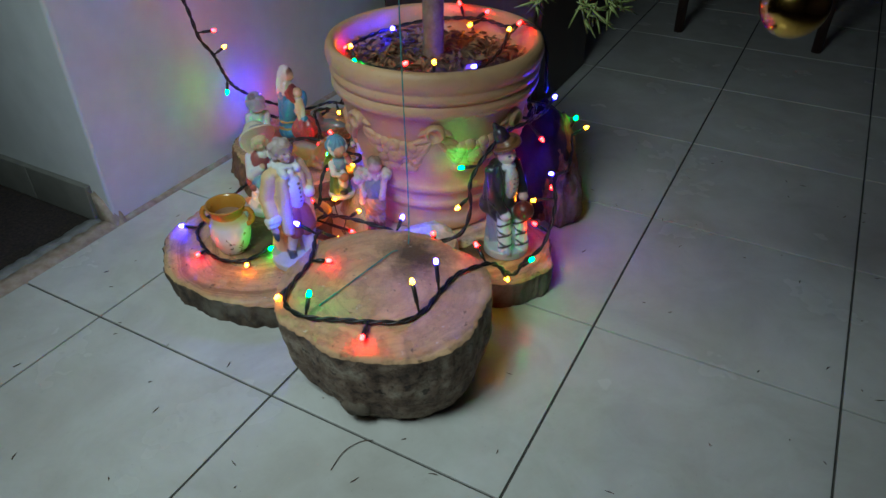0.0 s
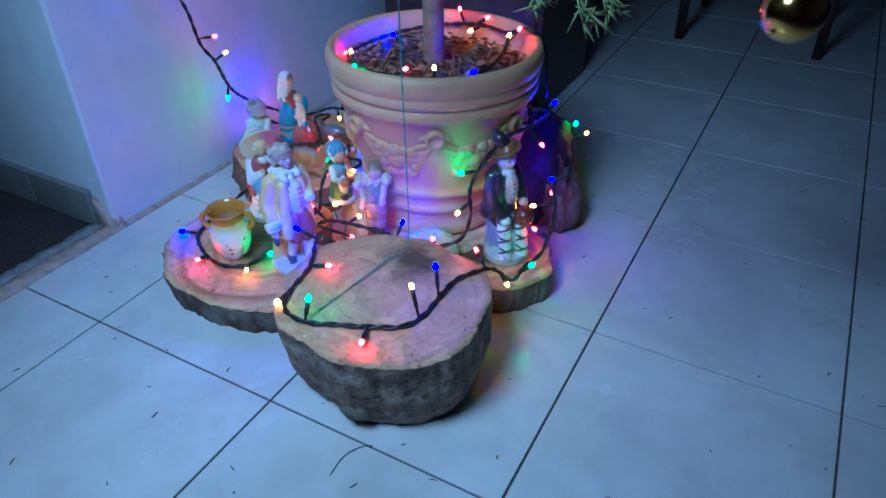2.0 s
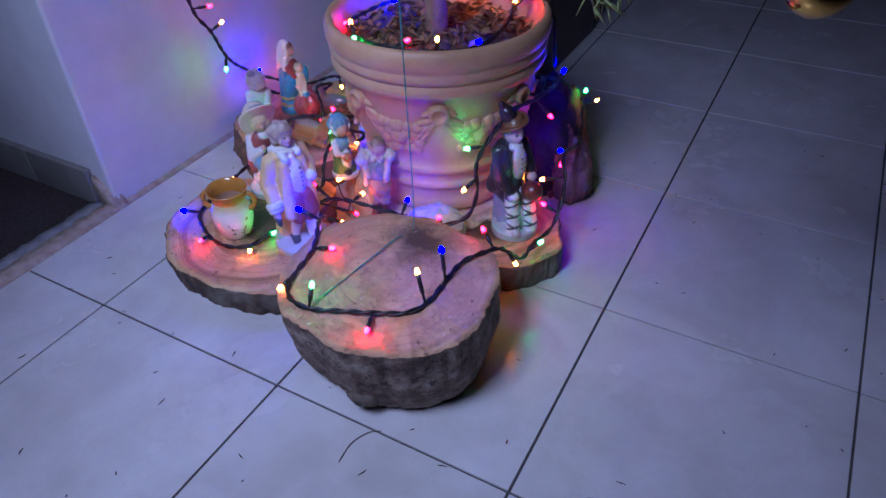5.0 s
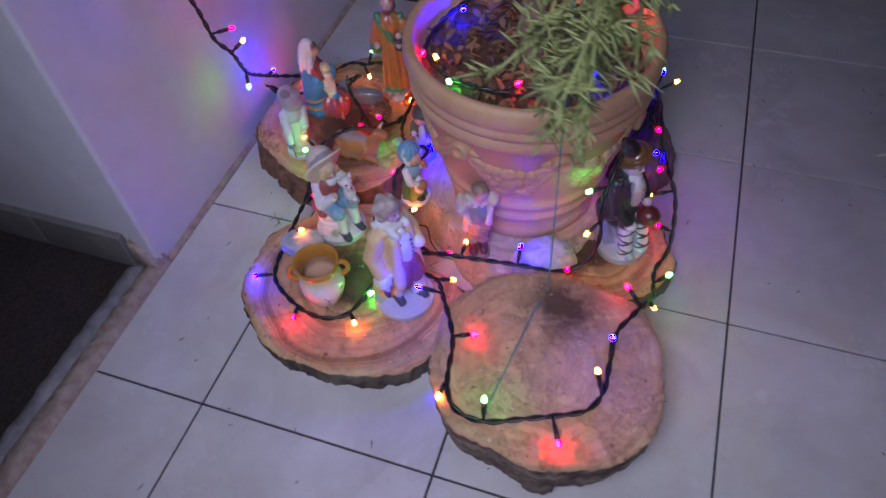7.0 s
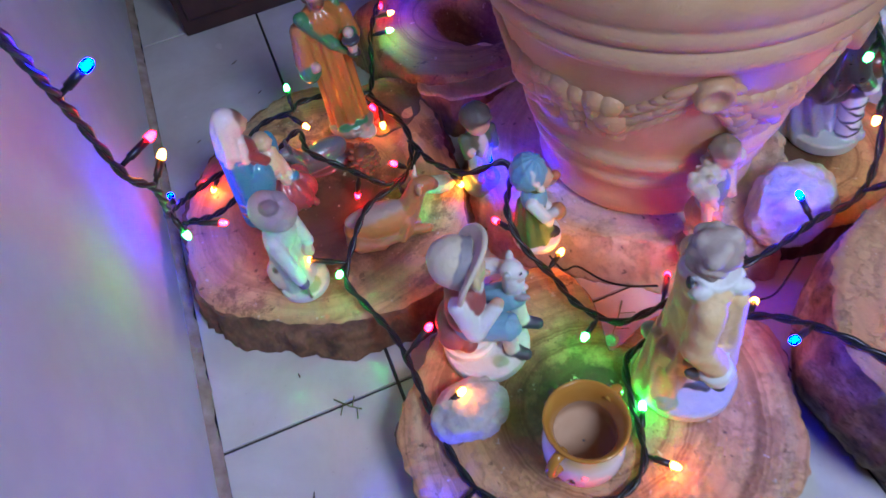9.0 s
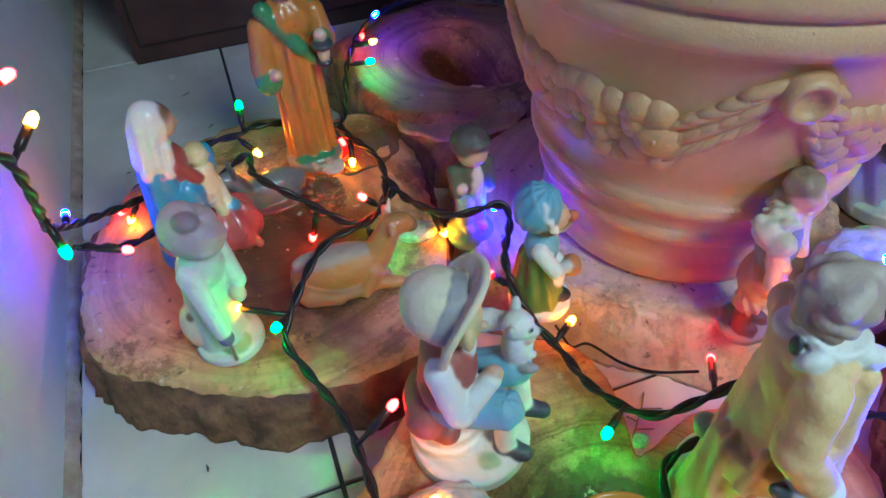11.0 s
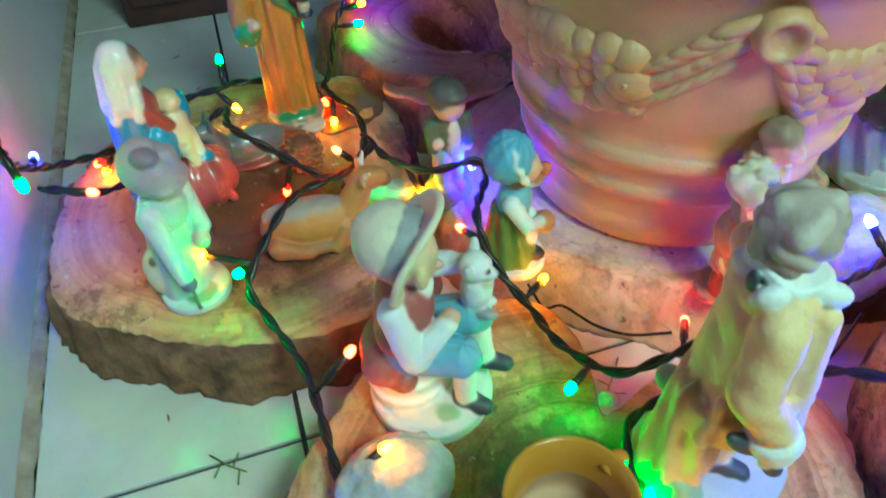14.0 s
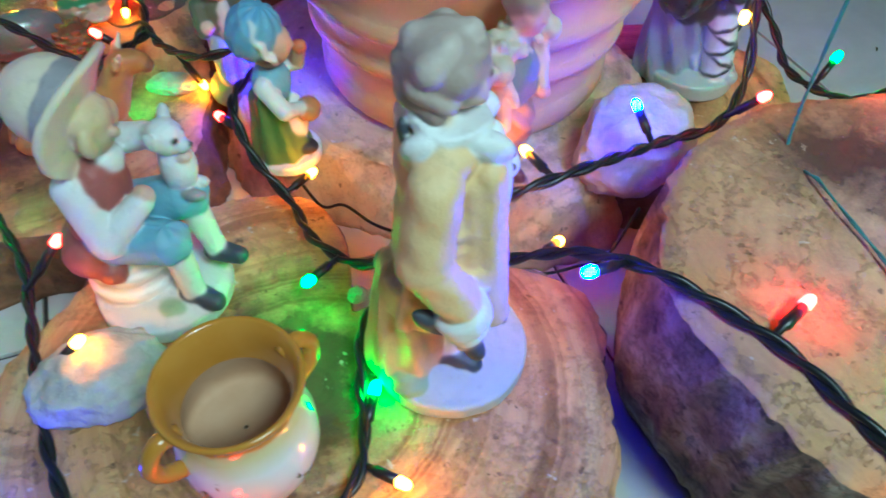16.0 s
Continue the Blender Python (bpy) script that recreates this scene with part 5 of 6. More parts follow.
figure("figurine", [
    disc((0, 0, 0.6), 3.3, 0.65, (0.45, 0.5, 0.52)), cap((-1.8, 0.4, 0.8), (-1.7, 0.2, 6.0), 2.1, 1.9, (0.30, 0.36, 0.40), (7, 0.25, 1.4)), ell((0.3, 0.2, 3.0), (1.6, 1.6, 2.8), (0.50, 0.55, 0.58), (0, 0, 0), (6, 0.22, 1.8)),
    cap((1.4, -1.5, 1.3), (0.7, -1.4, 6.0), 0.95, 0.95, WHITE), cap((2.4, 0.9, 1.3), (1.4, 1.0, 6.0), 0.95, 0.95, WHITE), cap((1.4, -1.5, 1.4), (2.4, -1.8, 1.3), 0.7, 0.6, (0.42, 0.46, 0.48)),
    *[disc((1.38 - 0.13 * k, -1.5 + 0.02 * k, 1.9 + 0.85 * k), 1.08, 0.10, DARK, (0, 24 if k % 2 else -24, 0), 0.09) for k in range(5)], *[disc((2.35 - 0.16 * k, 0.92, 1.9 + 0.85 * k), 1.08, 0.10, DARK, (0, 24 if k % 2 else -24, 0), 0.09) for k in range(5)],
    cap((-0.9, 0, 6.2), (0.6, -1.2, 6.6), 1.6, 1.1, (0.06, 0.055, 0.06)), cap((-0.9, 0, 6.2), (1.3, 1.0, 6.6), 1.6, 1.1, (0.06, 0.055, 0.06)), cap((-1.2, 0, 6.5), (-1.8, 0, 12.6), 2.15, 1.75, DARK), ell((-1.8, 0, 13.2), (1.5, 2.2, 1.2), DARK), ell((2.3, 0.9, 7.4), (1.5, 1.4, 1.4), (0.16, 0.03, 0.022)),
    cap((-1.6, -2.0, 13.0), (-0.4, -2.4, 9.3), 1.0, 0.9, DARK), cap((-0.4, -2.4, 9.3), (1.0, -1.8, 7.6), 0.85, 0.7, DARK), ell((1.4, -1.7, 7.1), (0.8, 0.75, 0.7), WHITE), cap((-1.4, 2.0, 13.0), (0.6, 2.0, 9.6), 0.95, 0.8, DARK), ell((1.3, 1.6, 9.0), (0.7, 0.7, 0.6), PINKISH),
    ell((0.35, 0.05, 11.3), (0.95, 1.05, 2.5), (0.62, 0.50, 0.44)), *[ell((1.28, 0.05 + 0.32 * side, 10.2 + 0.75 * k), (0.12, 0.12, 0.12), (0.22, 0.05, 0.05)) for k in range(4) for side in (1, -1)], ell((-0.4, 0, 13.6), (0.9, 1.1, 0.6), WHITE), ell((-0.85, 0, 15.3), (1.30, 1.15, 1.45), (0.74, 0.64, 0.58)), ell((0.45, 0, 15.2), (0.22, 0.2, 0.28), (0.74, 0.64, 0.58)), ell((0.28, -0.45, 15.6), (0.14, 0.2, 0.12), DARK), ell((0.28, 0.45, 15.6), (0.14, 0.2, 0.12), DARK), ell((0.36, 0, 14.6), (0.16, 0.3, 0.1), (0.40, 0.08, 0.07)), ell((-2.1, 0.2, 15.2), (1.0, 1.2, 1.3), (0.20, 0.12, 0.05)), ell((-1.3, -1.7, 10.2), (1.7, 1.2, 4.0), DARK, (0, 6, 0), (5, 0.10, 0.4)), ell((-1.6, 1.5, 10.2), (1.6, 1.2, 3.9), DARK), ell((-2.4, -0.6, 7.4), (1.7, 2.4, 1.9), DARK, (0, 0, 0), (6, 0.12, 0.3)), ell((0.45, -0.35, 12.6), (0.5, 0.7, 1.3), WHITE),
    disc((-1.0, 0, 16.75), 2.10, 0.22, (0.22, 0.095, 0.035), (22, -16, 0), 0.2, (2, 0.25, 0.6)), ell((-1.1, 0.05, 17.05), (1.5, 1.5, 0.8), (0.24, 0.11, 0.04), (22, -16, 0)), ell((-1.55, -0.55, 18.0), (1.1, 1.05, 1.4), (0.035, 0.022, 0.02), (24, -20, 0)), ell((-1.9, -1.1, 19.1), (0.5, 0.5, 0.9), (0.035, 0.022, 0.02), (28, -22, 0)),
], GLAZED, (0.492, 0.383, 0.051), -24, "glossy shepherd figurine in black coat, brown hat and laced leggings", size=1.06, grid=0.115, melt=0.16)

figure("figurine", [
    disc((0, 0, 0.3), 1.7, 0.35, (0.30, 0.22, 0.15)), ell((0.3, -0.7, 0.9), (0.9, 0.6, 0.6), (0.13, 0.045, 0.035)), ell((0.3, 0.7, 0.9), (0.9, 0.6, 0.6), (0.13, 0.045, 0.035)), cap((0, -0.7, 1.4), (0, -0.65, 2.4), 0.6, 0.65, (0.16, 0.04, 0.03)), cap((0, 0.7, 1.4), (0, 0.65, 2.4), 0.6, 0.65, (0.16, 0.04, 0.03)), ell((0, -0.65, 3.5), (0.95, 0.85, 1.2), (0.46, 0.33, 0.22), (0, 0, 0), (8, 0.12, 5.0)), ell((0, 0.65, 3.5), (0.95, 0.85, 1.2), (0.46, 0.33, 0.22), (0, 0, 0), (8, 0.12, 5.0)),
    ell((0, 0, 5.4), (1.45, 1.7, 1.9), (0.46, 0.24, 0.12), (0, 0, 0), (6, 0.08, 4.4)), ell((0, 0, 8.2), (1.25, 1.5, 1.9), (0.20, 0.23, 0.22)), cap((0.2, -1.6, 9.4), (0.9, -1.7, 6.4), 0.5, 0.42, SKIN), cap((0.2, 1.6, 9.4), (1.1, 1.3, 7.2), 0.5, 0.42, SKIN),
    cap((-0.3, -1.9, 10.2), (-0.3, 1.9, 10.7), 0.92, 0.86, FLEECE), ell((0.5, -2.2, 10.0), (0.88, 0.74, 0.78), FLEECE), *[ell((-0.3 + 0.95 * math.cos(2.4 * k), -2.2 + 0.145 * k, 10.35 + 0.85 * math.sin(2.4 * k)), (0.30, 0.30, 0.28), FLEECE) for k in range(30)], ell((0.6, 2.0, 10.5), (0.7, 0.65, 0.6), FLEECE), cap((0.5, -1.9, 9.6), (1.2, -1.2, 7.6), 0.32, 0.26, FLEECE), cap((0.5, 1.8, 9.9), (1.2, 1.2, 7.8), 0.32, 0.26, FLEECE), ell((0.3, 0.3, 12.0), (1.0, 1.0, 1.15), SKIN), ell((0.0, 0.3, 12.5), (1.12, 1.12, 0.92), (0.27, 0.19, 0.12), (0, 0, 0), (4, 0.04, 2.6)), ell((1.25, 0.3, 11.9), (0.2, 0.2, 0.25), SKIN),
], BISQUE, (0.297, 0.313, 0.0565), -62, "worn small shepherd figurine carrying a lamb on its shoulders", size=1.05, grid=0.115, melt=0.2, lumps=0.12)

figure("figurine", [
    ell((0, 0, 1.7), (3.4, 1.5, 1.6), (0.46, 0.24, 0.08)), ell((-0.4, 0, 2.7), (2.8, 1.0, 0.75), (0.36, 0.31, 0.27)), ell((0, -0.3, 0.6), (3.2, 1.7, 0.7), (0.34, 0.20, 0.09)), cap((-2.4, -1.3, 0.9), (-0.6, -1.7, 0.5), 0.75, 0.45, (0.42, 0.22, 0.08)), cap((2.0, -1.1, 1.6), (1.2, -1.7, 0.5), 0.55, 0.40, (0.42, 0.22, 0.08)), cap((-3.1, 0, 2.2), (-3.4, -0.8, 0.8), 0.22, 0.18, (0.22, 0.12, 0.06)), cap((3.7, -0.5, 5.0), (3.9, -1.0, 5.5), 0.18, 0.10, CREAM), cap((3.7, 0.9, 5.0), (3.9, 1.4, 5.5), 0.18, 0.10, CREAM), cap((2.6, 0, 2.4), (3.5, 0.2, 4.0), 1.0, 0.8, (0.46, 0.24, 0.08)), ell((4.0, 0.2, 4.3), (1.2, 0.75, 0.75), (0.46, 0.22, 0.07)), ell((4.9, 0.1, 4.0), (0.5, 0.5, 0.45), (0.22, 0.12, 0.06)), ell((3.5, -0.8, 4.8), (0.25, 0.6, 0.25), TAN), ell((3.5, 1.1, 4.8), (0.25, 0.6, 0.25), TAN), cap((1.8, -1.2, 0.7), (3.6, -1.4, 0.5), 0.5, 0.4, (0.46, 0.24, 0.08)),
], BISQUE, (0.044, 0.466, 0.050), -4, "lying ox figurine, orange-brown with a pale back", size=1.15, grid=0.11, melt=0.22, lumps=0.05)

figure("figurine", [
    ell((0, 0, 1.6), (3.1, 1.4, 1.6), (0.17, 0.19, 0.21)), cap((-2.3, 0, 2.2), (-3.2, 0.2, 3.8), 0.95, 0.75, (0.17, 0.19, 0.21)), ell((-3.6, 0.2, 4.0), (1.1, 0.7, 0.7), (0.22, 0.23, 0.24)), ell((-3.0, -0.4, 4.9), (0.2, 0.25, 0.7), (0.12, 0.12, 0.13)), ell((-3.0, 0.7, 4.9), (0.2, 0.25, 0.7), (0.12, 0.12, 0.13)), cap((1.2, -1.2, 0.6), (2.9, -1.4, 0.5), 0.5, 0.4, (0.14, 0.14, 0.15)), ell((0.6, -0.2, 0.4), (3.4, 1.9, 0.5), (0.25, 0.08, 0.06)),
], GLAZED, (0.012, 0.585, 0.050), 14, "lying grey donkey figurine", grid=0.12, melt=0.25)

cone = [ell((0, 0, 1.5), (1.4, 1.4, 1.7), (0.14, 0.06, 0.03))]
for k in range(46):
    a, h = 2.4 * k, 0.3 + 2.7 * k / 46
    r = 1.45 * math.sqrt(max(0.1, 1 - ((h - 1.4) / 1.9) ** 2))
    cone.append(ell((r * math.cos(a), r * math.sin(a), h), (0.45, 0.35, 0.16), (0.24, 0.10, 0.05), (0, -25, math.degrees(a))))
tagged(sculpt("pine_cone", cone, BISQUE, (0.052, 0.556, 0.050), 0, 1.0, grid=0.13, melt=0.08), "rust-brown pine cone lying between the figurines", "pine cone")


def rock(name, place, radii, label, seed, turn):
    """A broken stone: flat cleavage faces with rough edges."""
    rng = np.random.default_rng(int(seed * 10))
    planes = rng.normal(0, 1, (13, 3))
    planes /= np.linalg.norm(planes, axis=1)[:, None]
    planes = np.vstack([planes, (0.15, -0.1, 0.98), (-0.2, 0.2, -0.95)])
    depth = rng.uniform(0.84, 1.0, len(planes))
    bm = bmesh.new()
    bmesh.ops.create_icosphere(bm, subdivisions=5, radius=1.0)
    for v in bm.verts:
        n = np.array(v.co.normalized())
        d = planes @ n
        s = min(1.03, float(np.min(np.where(d > 0.05, depth / np.maximum(d, 0.05), 9))))
        n = Vector(n)
        s *= 1 + 0.07 * noise.noise(n * 4 + Vector((0, seed, 0))) + 0.035 * noise.noise(n * 10 + Vector((0, 0, seed))) + 0.02 * noise.noise(n * 26)
        v.co = Vector((n.x * radii[0], n.y * radii[1], n.z * radii[2])) * s
        v.co.z = max(v.co.z, -0.55 * radii[2])
    ob = part(name, bm, STONE)
    ob.matrix_world = pose(place[0], place[1], place[2] + 0.54 * radii[2], 0, 0, turn)
    return tagged(ob, label, "stone")


rock("stone", (0.047, 0.250, 0.051), (0.033, 0.026, 0.019), "pale rough stone lying on the log slice", 2.3, 10)
rock("stone", (0.394, 0.310, 0.051), (0.045, 0.036, 0.035), "large pale rough stone leaning by the pot", 5.1, 20)
rock("stone", (0.112, 0.497, 0.051), (0.019, 0.012, 0.007), "small flat white stone chip lying on the worn slab", 3.9, -15)
rock("stone", (0.185, 0.262, 0.051), (0.006, 0.005, 0.005), "small white pebble beside the jug", 7.7, 0)


# ---------------------------------------------------------------- jug
def jug_glaze():
    m, t, b, link = material("jug_glaze")
    v = coords(t)
    sep = t.nodes.new("ShaderNodeSeparateXYZ")
    link(v, sep.inputs[0])
    edge = calc(t, link, "MULTIPLY_ADD", noise_tex(t, link, v, 60, 3), 0.006, sep.outputs[2])
    col = ramp(t, link, calc(t, link, "MULTIPLY", edge, 10.0), (0.0, (0.70, 0.68, 0.66)), (0.56, (0.74, 0.73, 0.70)), (0.66, (0.62, 0.55, 0.28)), (0.70, (0.62, 0.55, 0.28)), (0.72, (0.52, 0.23, 0.03)))
    low = ramp(t, link, edge, (0.050, (1, 1, 1)), (0.056, (0, 0, 0)))
    flower = ramp(t, link, noise_tex(t, link, v, 75, 4, 0.6, 0.8), (0.56, (0, 0, 0)), (0.62, (1, 1, 1)))
    area = ramp(t, link, noise_tex(t, link, v, 26, 1), (0.50, (0, 0, 0)), (0.54, (1, 1, 1)))
    tone = ramp(t, link, noise_tex(t, link, v, 50, 2), (0.40, (0.42, 0.05, 0.09)), (0.5, (0.30, 0.13, 0.05)), (0.62, (0.10, 0.12, 0.09)))
    f = calc(t, link, "MULTIPLY", flower, calc(t, link, "MULTIPLY", area, low))
    link(mix(t, link, f, col, tone), b.inputs["Base Color"])
    b.inputs["Roughness"].default_value = 0.14
    b.inputs["Coat Weight"].default_value = 0.4
    bump(t, link, noise_tex(t, link, v, 45, 3), b, 0.08, 0.001)
    return m


JUG = jug_glaze()
JUG_RIM = plain("orange_glaze", (0.50, 0.21, 0.025), (0.58, 0.27, 0.05), 40, 0.16, 0.06, spread=0.06)
JUG_CLAY = plain("bare_clay", (0.50, 0.29, 0.16), (0.58, 0.37, 0.23), 60, 0.75, 0.3)
jug = tagged(empty("jug", (0.113, 0.182, 0.0505), 25), "small glazed jug with painted flowers, orange rim and two handles", "jug")
part("body", lathe([(0.001, 0.0), (0.022, 0.0), (0.0235, 0.002), (0.027, 0.010), (0.0315, 0.022), (0.0338, 0.034), (0.0332, 0.046), (0.0305, 0.056), (0.0272, 0.064), (0.0262, 0.069), (0.0275, 0.074)], 64), JUG, jug)
part("rim", lathe([(0.0272, 0.0725), (0.0290, 0.0780), (0.0318, 0.0835), (0.0333, 0.0862), (0.0325, 0.0880), (0.0305, 0.0870), (0.0275, 0.0810), (0.0250, 0.0730), (0.0243, 0.0660)], 64), JUG_RIM, jug, "flared orange glazed rim")
part("lining", lathe([(0.0243, 0.0660), (0.0256, 0.0580), (0.0268, 0.0500), (0.0262, 0.0455), (0.0240, 0.0440), (0.001, 0.0435)], 64), JUG_CLAY, jug, "unglazed clay inside")
for s in (1, -1):
    bow = catmull([(s * 0.0268, 0, 0.077), (s * 0.036, 0, 0.079), (s * 0.0425, 0, 0.070), (s * 0.041, 0, 0.058), (s * 0.0318, 0, 0.050)], 0.002)
    from_arrays("handle", *tube(bow, 0.0042, 10), JUG_RIM, jug, "orange glazed loop handle")
jug.scale = (0.92, 0.92, 0.94)


# ---------------------------------------------------------------- string of coloured lights
CORDS = [
    # down the wall to the woman figurine
    [(-0.095, 0.30, 0.52), (-0.100, 0.335, 0.437), (-0.112, 0.385, 0.352), (-0.115, 0.404, 0.283), (-0.110, 0.424, 0.247), (-0.122, 0.457, 0.187), (-0.135, 0.500, 0.145), (-0.125, 0.560, 0.100), (-0.080, 0.610, 0.075), (-0.040, 0.640, 0.085), (-0.003, 0.630, 0.097),
     (0.010, 0.655, 0.085), (0.060, 0.660, 0.075), (0.088, 0.650, 0.070), (0.105, 0.690, 0.070), (0.120, 0.730, 0.085), (0.150, 0.775, 0.095), (0.200, 0.810, 0.098), (0.262, 0.800, 0.100), (0.320, 0.750, 0.100)],
    # back loop round the robed figurine
    [(-0.130, 0.505, 0.120), (-0.100, 0.550, 0.075), (-0.045, 0.600, 0.068), (-0.003, 0.600, 0.095), (0.000, 0.550, 0.110), (0.030, 0.520, 0.098), (0.061, 0.492, 0.087), (0.085, 0.500, 0.085), (0.103, 0.542, 0.080), (0.103, 0.575, 0.082), (0.092, 0.625, 0.072), (0.088, 0.650, 0.070)],
    # forward over the big slab to the left log and round the jug
    [(0.105, 0.520, 0.085), (0.075, 0.485, 0.092), (0.035, 0.465, 0.098), (0.005, 0.430, 0.090), (-0.010, 0.405, 0.080), (-0.003, 0.385, 0.068), (0.012, 0.340, 0.066), (0.016, 0.300, 0.064), (0.017, 0.262, 0.060), (0.021, 0.215, 0.056), (0.032, 0.184, 0.055), (0.060, 0.163, 0.055), (0.095, 0.147, 0.055), (0.127, 0.144, 0.055), (0.152, 0.156, 0.055), (0.164, 0.180, 0.055), (0.170, 0.205, 0.060), (0.185, 0.238, 0.066), (0.225, 0.236, 0.085),
     (0.268, 0.212, 0.112), (0.284, 0.190, 0.130), (0.298, 0.164, 0.141), (0.315, 0.136, 0.1405), (0.327, 0.107, 0.1405), (0.334, 0.066, 0.1405), (0.350, 0.034, 0.1405), (0.385, 0.026, 0.1405), (0.426, 0.041, 0.1405), (0.466, 0.058, 0.1405), (0.494, 0.074, 0.1405), (0.506, 0.102, 0.1405), (0.506, 0.139, 0.1405), (0.507, 0.179, 0.1405), (0.520, 0.207, 0.1405), (0.534, 0.240, 0.130),
     (0.545, 0.285, 0.085), (0.543, 0.335, 0.075), (0.556, 0.375, 0.085), (0.550, 0.430, 0.120), (0.530, 0.470, 0.140), (0.520, 0.530, 0.120), (0.515, 0.590, 0.100), (0.500, 0.640, 0.125), (0.470, 0.660, 0.155), (0.440, 0.620, 0.185), (0.455, 0.560, 0.215), (0.475, 0.510, 0.235), (0.483, 0.470, 0.225)],
    # from the small boy round the girl to the yellow coat, then past the stone
    [(0.103, 0.545, 0.080), (0.112, 0.500, 0.086), (0.135, 0.462, 0.095), (0.170, 0.455, 0.100), (0.172, 0.440, 0.095), (0.148, 0.395, 0.105), (0.150, 0.365, 0.085), (0.166, 0.335, 0.064), (0.170, 0.300, 0.068), (0.190, 0.268, 0.072), (0.215, 0.258, 0.088), (0.255, 0.250, 0.115), (0.306, 0.249, 0.124), (0.372, 0.265, 0.112), (0.420, 0.272, 0.108), (0.455, 0.296, 0.118), (0.462, 0.315, 0.150), (0.456, 0.330, 0.195), (0.470, 0.395, 0.235), (0.490, 0.450, 0.240), (0.485, 0.540, 0.225), (0.440, 0.600, 0.200), (0.380, 0.640, 0.180)],
    # round the soil in the pot
    [(0.480, 0.540, 0.250), (0.470, 0.545, 0.330), (0.440, 0.540, 0.352), (0.400, 0.560, 0.335), (0.340, 0.590, 0.330), (0.270, 0.575, 0.325), (0.215, 0.520, 0.318), (0.195, 0.450, 0.315), (0.205, 0.400, 0.318), (0.250, 0.365, 0.318), (0.310, 0.352, 0.320), (0.375, 0.362, 0.322), (0.415, 0.410, 0.318), (0.425, 0.470, 0.325), (0.418, 0.525, 0.335)],
]
LIGHTS = [
    ("b", -0.088, 0.375, 0.385), ("r", -0.091, 0.417, 0.296), ("y", -0.097, 0.440, 0.259), ("b", -0.138, 0.546, 0.120), ("g", -0.117, 0.445, 0.168), ("r", -0.118, 0.616, 0.056), ("y", -0.110, 0.600, 0.058), ("r", -0.096, 0.488, 0.121),
    ("g", 0.003, 0.651, 0.112), ("y", 0.007, 0.617, 0.083), ("r", 0.086, 0.635, 0.060), ("y", 0.088, 0.605, 0.057), ("g", 0.142, 0.724, 0.085), ("y", 0.150, 0.735, 0.100), ("b", 0.165, 0.775, 0.108), ("r", 0.145, 0.765, 0.092), ("y", 0.286, 0.778, 0.105),
    ("r", 0.031, 0.513, 0.064), ("r", 0.074, 0.500, 0.103), ("g", 0.075, 0.478, 0.070), ("y", -0.036, 0.441, 0.084), ("g", -0.013, 0.402, 0.097), ("r", 0.041, 0.318, 0.096), ("y", 0.045, 0.258, 0.085), ("b", 0.003, 0.180, 0.058), ("r", 0.089, 0.130, 0.062), ("y", 0.172, 0.146, 0.061), ("g", 0.175, 0.197, 0.060),
    ("r", 0.237, 0.236, 0.144), ("b", 0.264, 0.169, 0.151), ("r", 0.259, 0.296, 0.060), ("y", 0.291, 0.277, 0.119), ("y", 0.288, 0.226, 0.099), ("b", 0.365, 0.284, 0.126), ("r", 0.432, 0.259, 0.134),
    ("r", 0.347, 0.128, 0.143), ("y", 0.331, 0.043, 0.137), ("g", 0.385, 0.041, 0.164), ("r", 0.471, 0.024, 0.146), ("y", 0.494, 0.099, 0.183), ("b", 0.502, 0.142, 0.187), ("r", 0.509, 0.240, 0.152), ("y", 0.548, 0.258, 0.097), ("g", 0.560, 0.317, 0.095), ("r", 0.534, 0.391, 0.105), ("y", 0.446, 0.307, 0.155), ("g", 0.438, 0.333, 0.205),
    ("y", 0.467, 0.461, 0.237), ("b", 0.512, 0.509, 0.127), ("b", 0.484, 0.650, 0.090), ("g", 0.495, 0.664, 0.157), ("y", 0.520, 0.650, 0.151), ("b", 0.494, 0.543, 0.243), ("r", 0.505, 0.470, 0.205), ("r", 0.522, 0.490, 0.115), ("y", 0.515, 0.430, 0.120),
    ("y", 0.133, 0.481, 0.060), ("b", 0.173, 0.470, 0.083), ("r", 0.138, 0.398, 0.092), ("y", 0.183, 0.356, 0.066), ("g", 0.160, 0.266, 0.073),
    ("r", 0.333, 0.360, 0.331), ("y", 0.384, 0.353, 0.344), ("b", 0.409, 0.426, 0.318), ("g", 0.250, 0.354, 0.322), ("b", 0.222, 0.504, 0.322), ("r", 0.199, 0.404, 0.318), ("y", 0.224, 0.384, 0.330), ("r", 0.300, 0.590, 0.350), ("r", 0.345, 0.600, 0.340), ("y", 0.420, 0.520, 0.345), ("r", 0.430, 0.535, 0.352), ("y", 0.330, 0.570, 0.325),
]
lights = tagged(empty("string_lights", (0, 0, 0)), "black twisted cable with small glowing red, green, blue and amber lights", "string lights")
lines = [catmull(c, 0.003) for c in CORDS]
for line in lines:
    from_arrays("cable", *merge(tube(line, 0.0019, 8, 0.0016, 0.045), tube(line, 0.0019, 8, 0.0016, 0.045, math.pi)), CABLE, lights)
nodes = np.vstack(lines)
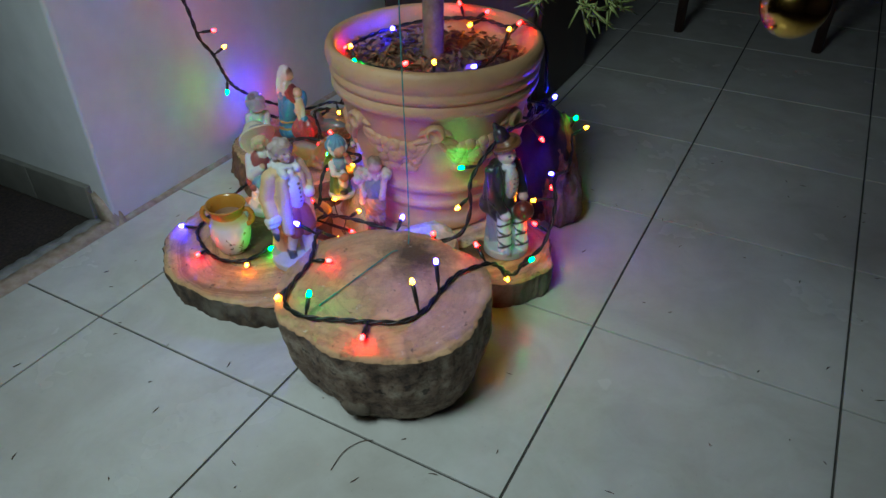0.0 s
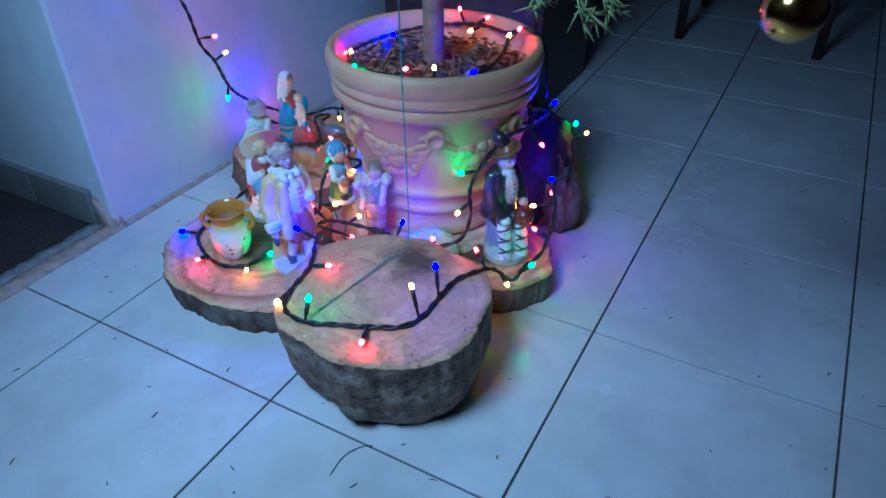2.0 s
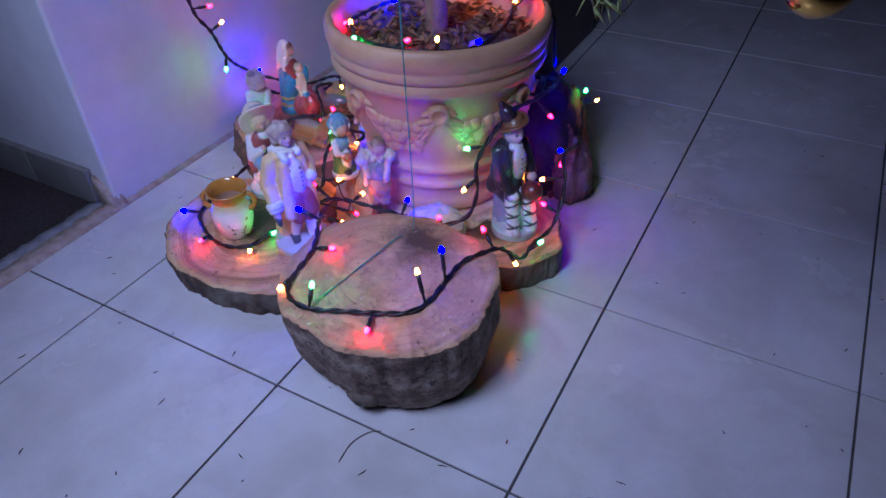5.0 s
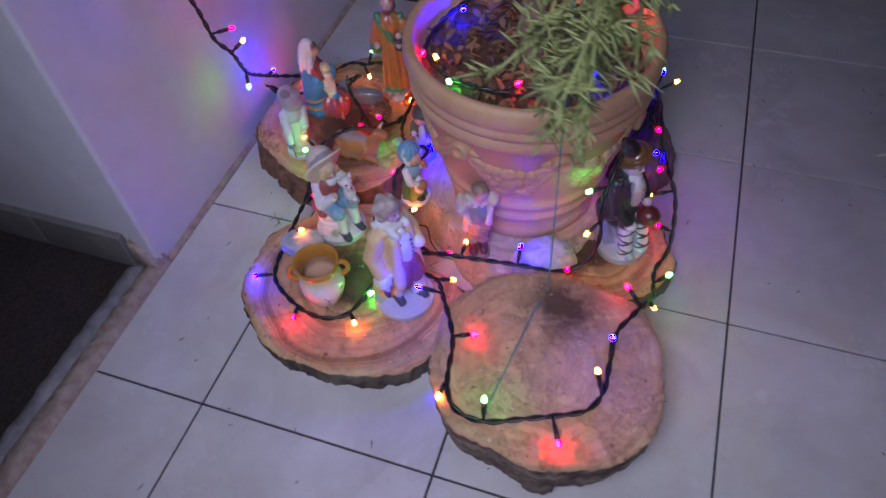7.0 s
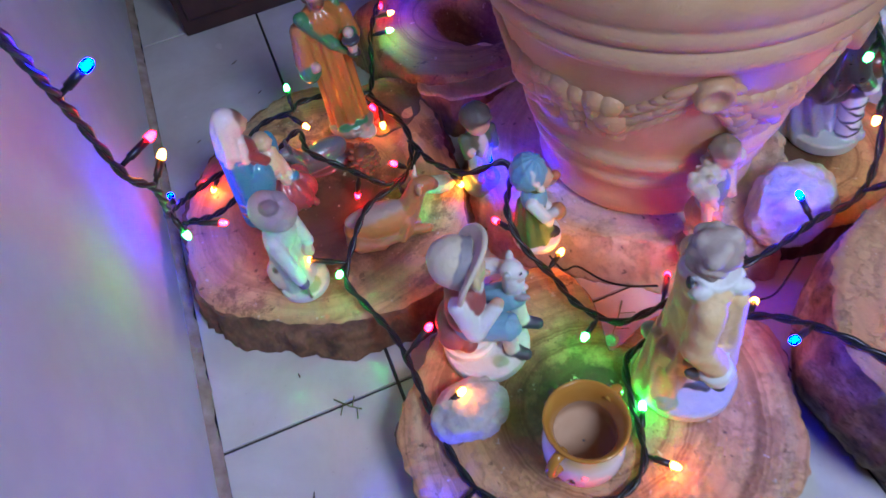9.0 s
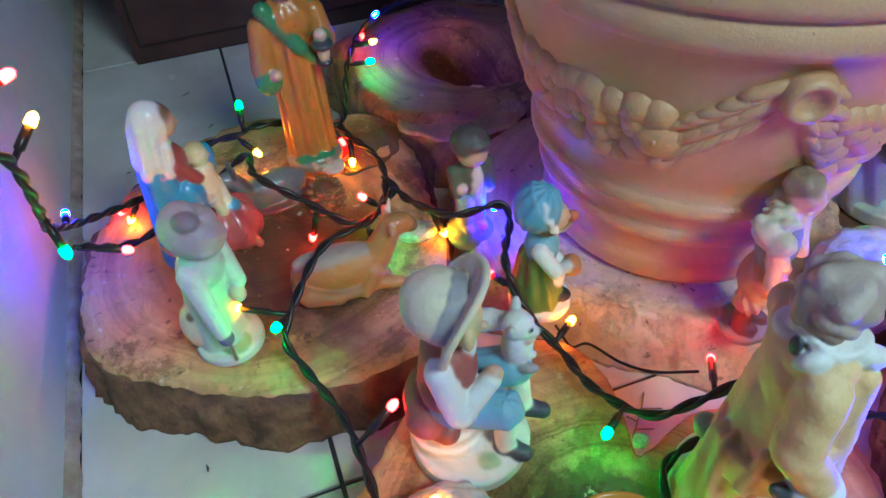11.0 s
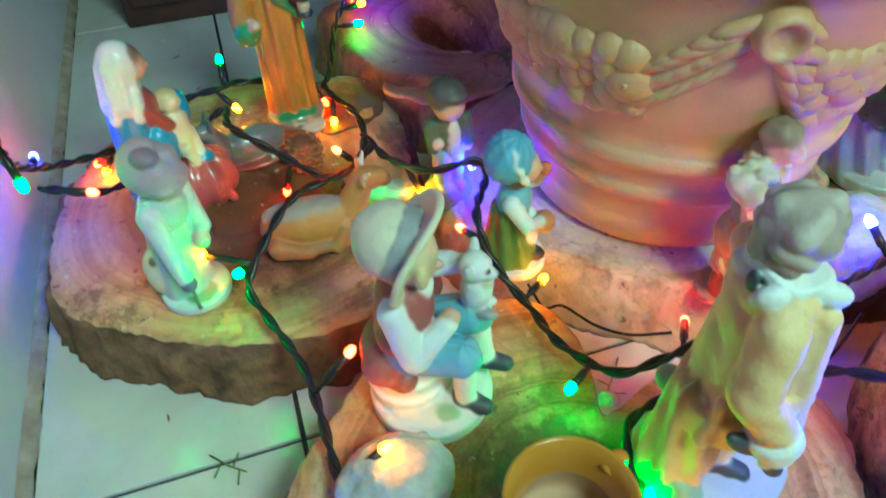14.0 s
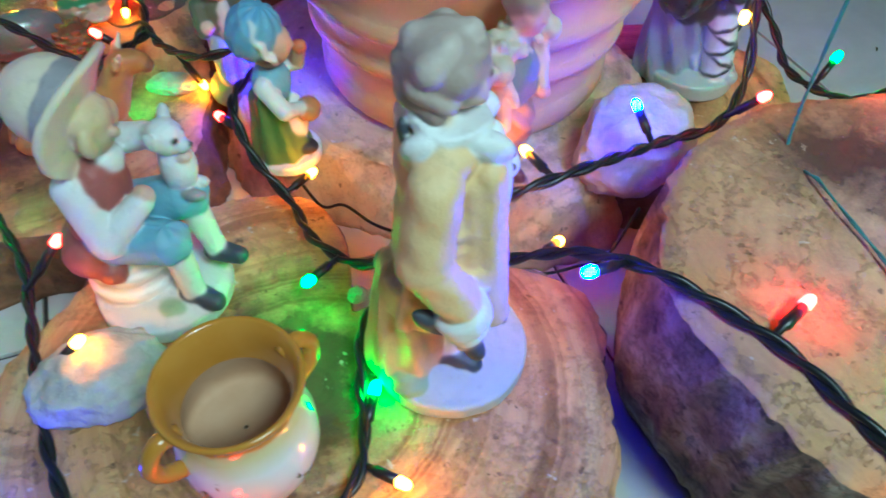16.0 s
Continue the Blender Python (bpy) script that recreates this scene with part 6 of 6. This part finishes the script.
for wire in ([(0.175, 0.362, 0.058), (0.187, 0.356, 0.034), (0.202, 0.356, 0.030), (0.216, 0.332, 0.030), (0.232, 0.314, 0.034), (0.245, 0.290, 0.060)], [(0.262, 0.252, 0.050), (0.304, 0.255, 0.030), (0.327, 0.253, 0.030), (0.347, 0.251, 0.034), (0.372, 0.262, 0.060)]):
    from_arrays("wire", *tube(catmull(wire, 0.003), 0.0011, 6), CABLE, lights, "thin loose black wire")


def bulb_mesh(colour):
    bm = lathe([(0.00001, 0.0072), (0.0016, 0.0065), (0.0028, 0.0046), (0.0031, 0.0), (0.0020, -0.001)], 8)
    for f in bm.faces:
        f.smooth = True
    data = bpy.data.meshes.new("bulb")
    bm.to_mesh(data)
    bm.free()
    data.materials.append(LED[colour])
    return data


BULBS = {c: bulb_mesh(c) for c in "rgby"}
NAMES = {"r": "red", "g": "green", "b": "blue", "y": "amber"}
for colour, *tip in LIGHTS:
    tip = np.array(tip)
    d = np.linalg.norm(nodes - tip, axis=1)
    foot = nodes[np.argmin(np.abs(d - 0.024) + 0.8 * d)]
    way = tip - foot
    if np.linalg.norm(way) < 0.008:
        way = np.array((0.3, -0.4, 0.8)) * 0.012
        tip = foot + way
    length = np.linalg.norm(way)
    unit = way / length
    end = tip - 0.003 * unit
    holder = from_arrays("holder", *tube([foot, foot + 0.35 * (end - foot), foot + 0.4 * (end - foot), end], (0.0017, 0.0018, 0.0028, 0.0026), 8), CABLE, lights)
    bulb = new("bulb", BULBS[colour])
    bulb.parent = holder
    bulb["label"] = f"small glowing {NAMES[colour]} light"
    bulb.matrix_world = Matrix.LocRotScale(tip - 0.002 * unit, Vector(unit).to_track_quat("Z", "Y"), None)


# ---------------------------------------------------------------- floor tiles, with open joints
SIDE, GAP = 0.33, 0.0016
shared = {}
for i in range(-1, 8):
    for j in range(-7, 10):
        x0, x1 = max(i * SIDE, LEFT), min((i + 1) * SIDE, 2.6)
        y0, y1 = max(j * SIDE, -2.2), min((j + 1) * SIDE, 3.0)
        w, h = round(x1 - x0 - 2 * GAP, 4), round(y1 - y0 - 2 * GAP, 4)
        if w < 0.01 or h < 0.01:
            continue
        if (w, h) not in shared:
            bm = box((0, 0, -0.006), (w, h, 0.0), 0.0012)
            shared[w, h] = bpy.data.meshes.new("tile")
            bm.to_mesh(shared[w, h])
            bm.free()
            shared[w, h].materials.append(TILE)
        tile = new("tile", shared[w, h])
        tile.parent = floor
        tile.location = (x0 + GAP, y0 + GAP, 0)
